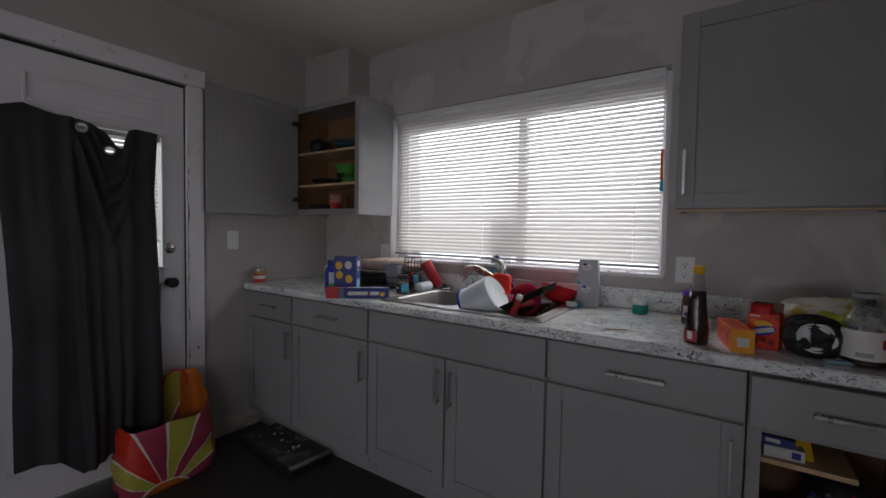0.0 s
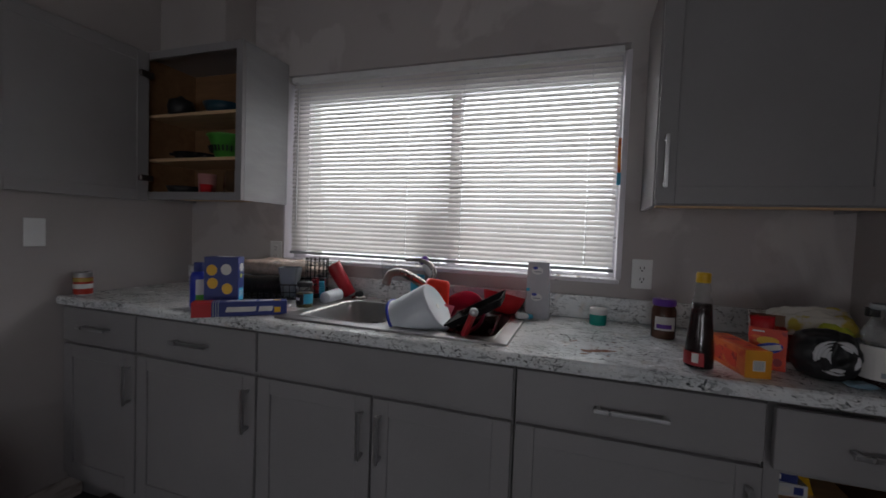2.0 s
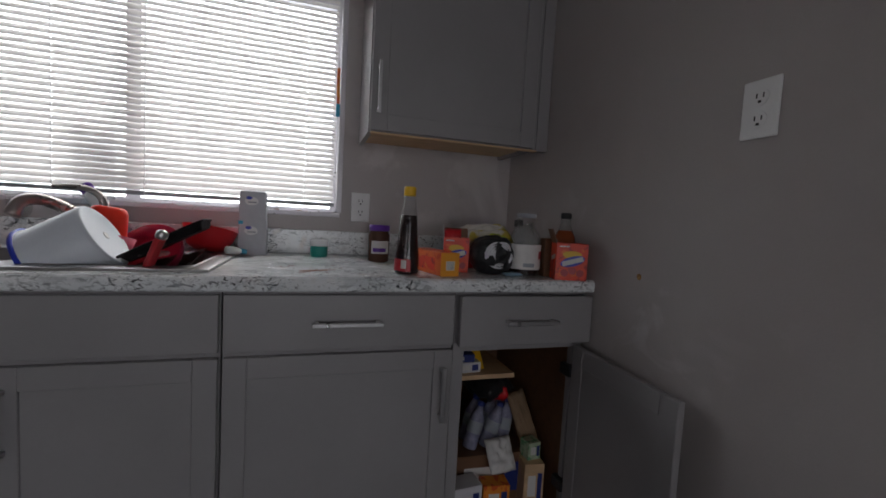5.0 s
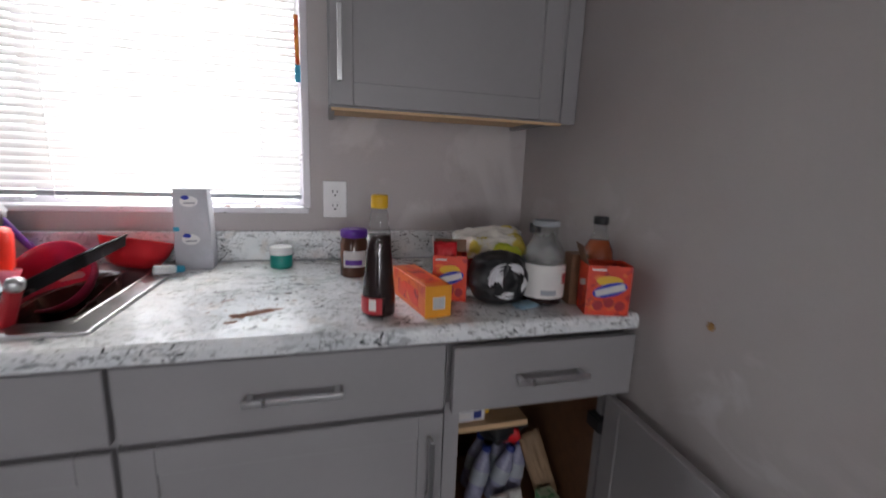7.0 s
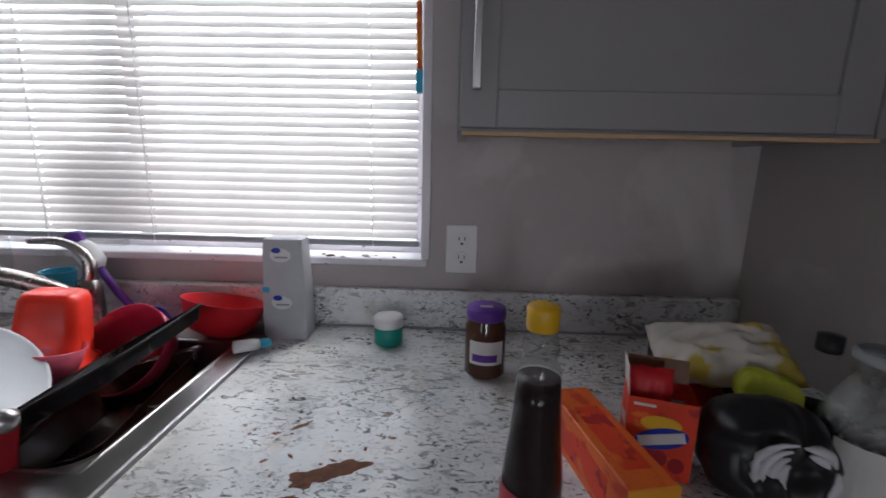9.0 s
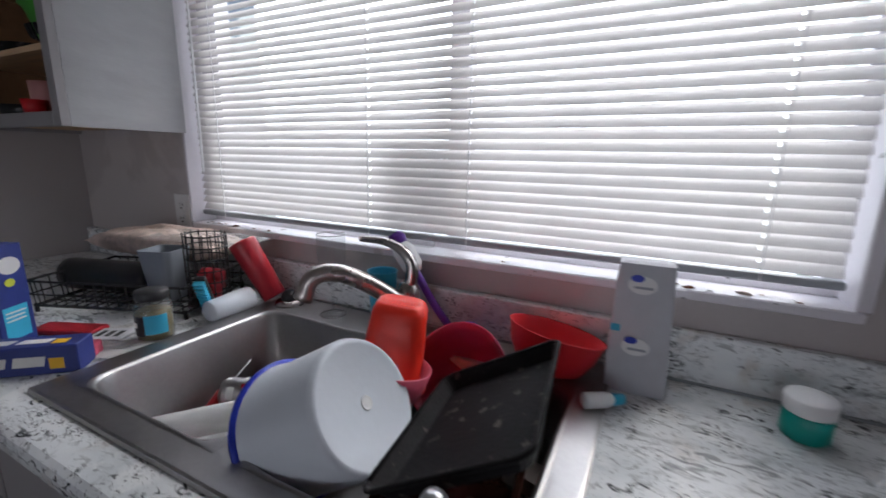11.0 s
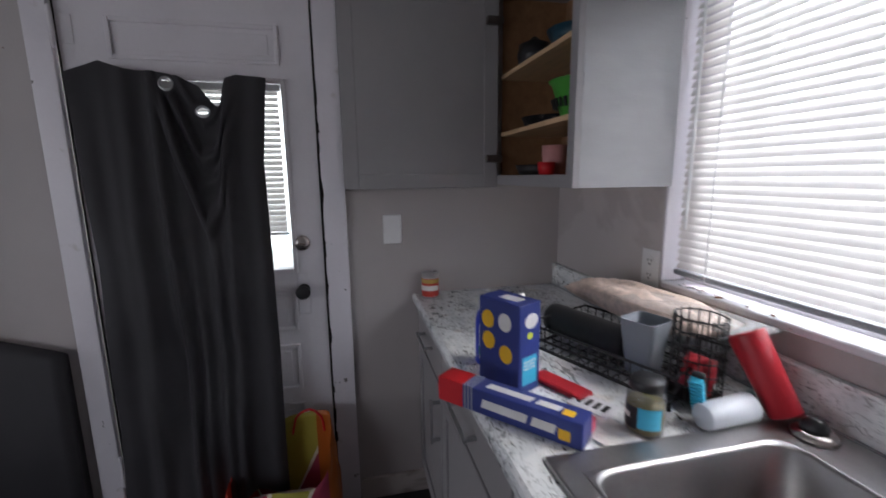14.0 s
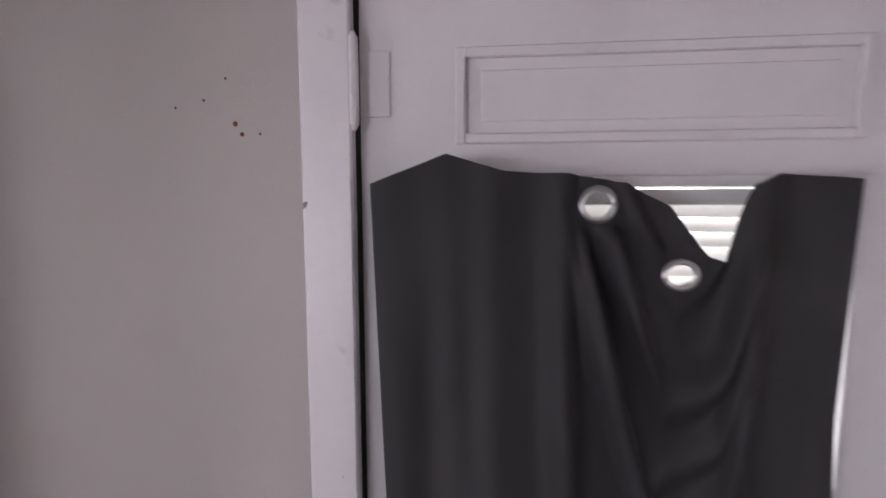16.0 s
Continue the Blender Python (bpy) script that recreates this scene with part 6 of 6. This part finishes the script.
for k, (x, y, z, w, d, h, rz, m, lab) in enumerate((
    (2.655, 2.600, 0.5775, 0.10, 0.16, 0.034, 4, M_card, "white printed food carton on the cabinet shelf"), (2.648, 2.600, 0.6120, 0.09, 0.15, 0.026, -5, M_navy, "flat blue carton on top of another"),
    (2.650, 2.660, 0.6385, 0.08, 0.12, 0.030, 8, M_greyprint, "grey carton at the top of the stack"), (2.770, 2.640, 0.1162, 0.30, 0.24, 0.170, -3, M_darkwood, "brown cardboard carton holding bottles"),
    (2.905, 2.500, 0.1162, 0.07, 0.10, 0.160, -8, M_ply, "kraft paper carton on the cabinet floor"), (2.905, 2.500, 0.2766, 0.05, 0.05, 0.060, 6, M_palegreen, "small pale green packet on a carton"),
    (2.655, 2.475, 0.1162, 0.10, 0.07, 0.120, 5, M_card, "white carton on the cabinet floor"), (2.765, 2.478, 0.1162, 0.09, 0.06, 0.105, -6, M_amber, "yellow carton on the cabinet floor"))):
    b = thing("food_carton", lab, "carton", (x, y, z), rz, group="cartons in the open base cabinet")
    part("carton", carton(w, d, h), m, b)
    part("printed_patch", bars(-d / 2, (-w * 0.3, w * 0.1, h * 0.3, h * 0.75)), M_paper, b)
    part("printed_bar", bars(-d / 2, (w * 0.18, w * 0.4, h * 0.2, h * 0.8)), M_navy, b)
M_water = mat("clear_bottle_plastic", (0.26, 0.26, 0.36), 0.15, var=0.35, scale=40)
for k in range(6):
    w = thing("water_bottle", "clear water bottle with a dark blue cap", "bottle", (2.706 + 0.060 * (k % 3) + 0.008 * (k // 3), 2.575 + 0.060 * (k // 3), 0.2866), 0, (0, 4, -3, 2, 3, -2)[k] - 8, (18, 22, 14, 16, 20, 12)[k], group="water bottles in the open base cabinet")
    w.scale = (0.88, 0.88, 0.80)
    part("bottle", lathe([(0.026, 0.002), (0.029, 0.008), (0.029, 0.05), (0.027, 0.055), (0.029, 0.06), (0.029, 0.13), (0.014, 0.175), (0.012, 0.185)], 18), M_water, w, smooth=True)
    part("label", label_band(0.0292, 0.070, 0.120, 0, 360, 20), M_greyprint, w)
    part("cap", lathe([(0.0135, 0.184), (0.015, 0.186), (0.015, 0.203), (0.002, 0.204)], 14), M_navy, w, smooth=True)
single("black_bag", pillow(0.13, 0.16, 0.075, 16, 0.7, 15), M_black, "crumpled black plastic bag in the cabinet", "plastic bag", (2.800, 2.660, 0.440), 20, smooth=True)
single("red_packet", pillow(0.07, 0.05, 0.05, 12, 0.5, 16), M_red, "small red food packet in the cabinet", "food packet", (2.822, 2.610, 0.4405), -15, smooth=True)
single("yellow_sachet", turned(boxes((-0.035, 0.035, -0.001, 0.001, 0, 0.07)), Matrix.Rotation(radians(-30), 4, "X")), M_yellow, "yellow printed sachet propped on the shelf", "sachet", (2.700, 2.545, 0.5778), 12)

# ---- on the floor by the door ----
def sun_bag_material():
    """Red, yellow and maroon rays round an orange half sun at the foot, with an orange end panel."""
    m = mat("sun_ray_bag", (0.6, 0.1, 0.05), 0.45, var=0.1, bump=0.25, fine=60)
    n, l = m.node_tree.nodes, m.node_tree.links

    def math_node(kind, a, b=None, c=None):
        k = n.new("ShaderNodeMath")
        k.operation = kind
        for i, v in enumerate((a, b, c)):
            if v is None:
                continue
            if isinstance(v, (int, float)):
                k.inputs[i].default_value = v
            else:
                l.new(v, k.inputs[i])
        return k.outputs[0]

    def over(under, fac, colour):
        mix = n.new("ShaderNodeMix")
        mix.data_type = "RGBA"
        l.new(fac, mix.inputs["Factor"])
        l.new(under, mix.inputs[6])
        mix.inputs[7].default_value = (*colour, 1)
        return mix.outputs[2]

    tc, sep, mr, cr = (n.new("ShaderNode" + k) for k in ("TexCoord", "SeparateXYZ", "MapRange", "ValToRGB"))
    l.new(tc.outputs["Object"], sep.inputs[0])
    across = math_node("ADD", sep.outputs["Y"], 0.045)
    up = math_node("ADD", sep.outputs["Z"], 0.01)
    angle = math_node("ARCTAN2", up, across)
    dist = math_node("SQRT", math_node("ADD", math_node("MULTIPLY", across, across), math_node("MULTIPLY", math_node("MULTIPLY", up, up), 4.0)))
    mr.inputs["From Min"].default_value, mr.inputs["From Max"].default_value = 0.0, math.pi
    l.new(angle, mr.inputs["Value"])
    l.new(mr.outputs["Result"], cr.inputs["Fac"])
    ramp = cr.color_ramp
    ramp.interpolation = "CONSTANT"
    red, yel, mag, org, wht = (0.58, 0.035, 0.02), (0.42, 0.38, 0.06), (0.36, 0.045, 0.09), (0.46, 0.115, 0.013), (0.70, 0.66, 0.55)
    stops = [(0.0, mag), (0.13, wht), (0.143, yel), (0.22, wht), (0.233, mag), (0.34, wht), (0.355, yel), (0.475, wht), (0.49, mag), (0.61, wht), (0.625, red), (0.735, wht), (0.75, yel), (0.86, wht), (0.873, mag)]
    ramp.elements[0].color, ramp.elements[1].position, ramp.elements[1].color = (*mag, 1), stops[-1][0], (*stops[-1][1], 1)
    for p, c in stops[1:-1]:
        ramp.elements.new(p).color = (*c, 1)
    col = over(cr.outputs["Color"], math_node("LESS_THAN", dist, 0.105), wht)
    col = over(col, math_node("LESS_THAN", dist, 0.093), org)
    col = over(col, math_node("GREATER_THAN", math_node("ADD", sep.outputs["Y"], math_node("MULTIPLY", sep.outputs["X"], -0.25)), 0.150), org)
    l.new(col, n["Principled BSDF"].inputs["Base Color"])
    return m


def bag_mesh():
    """A slumped square-bottomed shopping bag, open at the top, its back and one end standing higher than the front."""
    loops = []
    for k in range(17):
        v = k / 16
        loop = []
        for i in range(48):
            a = 2 * math.pi * i / 48
            ca, sa = math.cos(a), math.sin(a)
            sq = (abs(ca) ** 5 + abs(sa) ** 5) ** (-1 / 5)
            h = 0.305 + 0.18 * max(0, min(1, (0.8 * sa - 0.9 * ca + 0.35) / 1.4)) ** 1.1
            h += 0.012 * noise.noise(Vector((ca * 2.5, sa * 2.5, 7)))
            bulge = 1 + 0.07 * math.sin(math.pi * v) - 0.10 * v
            wob = 0.012 * noise.noise(Vector((ca * 2.2, sa * 2.2, v * 4))) + 0.006 * noise.noise(Vector((ca * 6, sa * 6, v * 9)))
            loop.append((0.118 * sq * ca * bulge + wob - 0.01 * v, 0.200 * sq * sa * bulge + wob, v * h))
        loops.append(loop)
    bm = loft(loops, None, False)
    bm.verts.ensure_lookup_table()
    bm.faces.new([bm.verts[i] for i in range(48)][::-1])
    return bm


bg = thing("shopping_bag", "colourful reusable shopping bag with red and yellow sun rays", "bag", (0.190, 1.822, 0.001), 0)
ob = part("bag", bag_mesh(), sun_bag_material(), bg, smooth=True)
md = ob.modifiers.new("thickness", "SOLIDIFY")
md.thickness = 0.0015
part("handle", tube(smooth_path([(-0.108, 0.03, 0.40), (-0.112, 0.05, 0.47), (-0.110, 0.10, 0.495), (-0.108, 0.14, 0.46), (-0.104, 0.15, 0.40)], 5), 0.0045, 6), M_red, bg, "red strap handle", True)
part("crumpled_liner", turned(pillow(0.15, 0.30, 0.08, 14, 0.8, 11), Matrix.Translation((0, 0.0, 0.12))), M_paper, bg, "pale crumpled filling", True)

sc = placed("floor_tray", "flat black plastic tray with a silver end strip and crumbs", "tray", pose(0.445, 2.318, 0.0005, 0, 0, -5))
part("base", boxes((-0.285, 0.285, -0.125, 0.125, 0, 0.032), bevel=0.008, seg=2), M_black, sc)
part("glass_top", boxes((-0.262, 0.245, -0.108, 0.108, 0.032, 0.040), bevel=0.003), mat("dusty_black_glass", (0.06, 0.058, 0.055), 0.25, var=0.5, scale=9, fine=60), sc, "dusty black top")
part("silver_strip", boxes((0.250, 0.283, -0.118, 0.118, 0.028, 0.043), bevel=0.005, seg=2), M_steel, sc, "silver end strip")
random.seed(9)
for k in range(16):
    r = random.uniform(0.003, 0.009)
    part("crumb", turned(lathe([(r, 0), (r * 0.7, r * 0.35), (r * 0.2, r * 0.5)], 7), Matrix.Translation((random.gauss(0.0, 0.09), random.gauss(0, 0.05), 0.0398))), (M_paper, M_bean, M_card)[k % 3], sc)
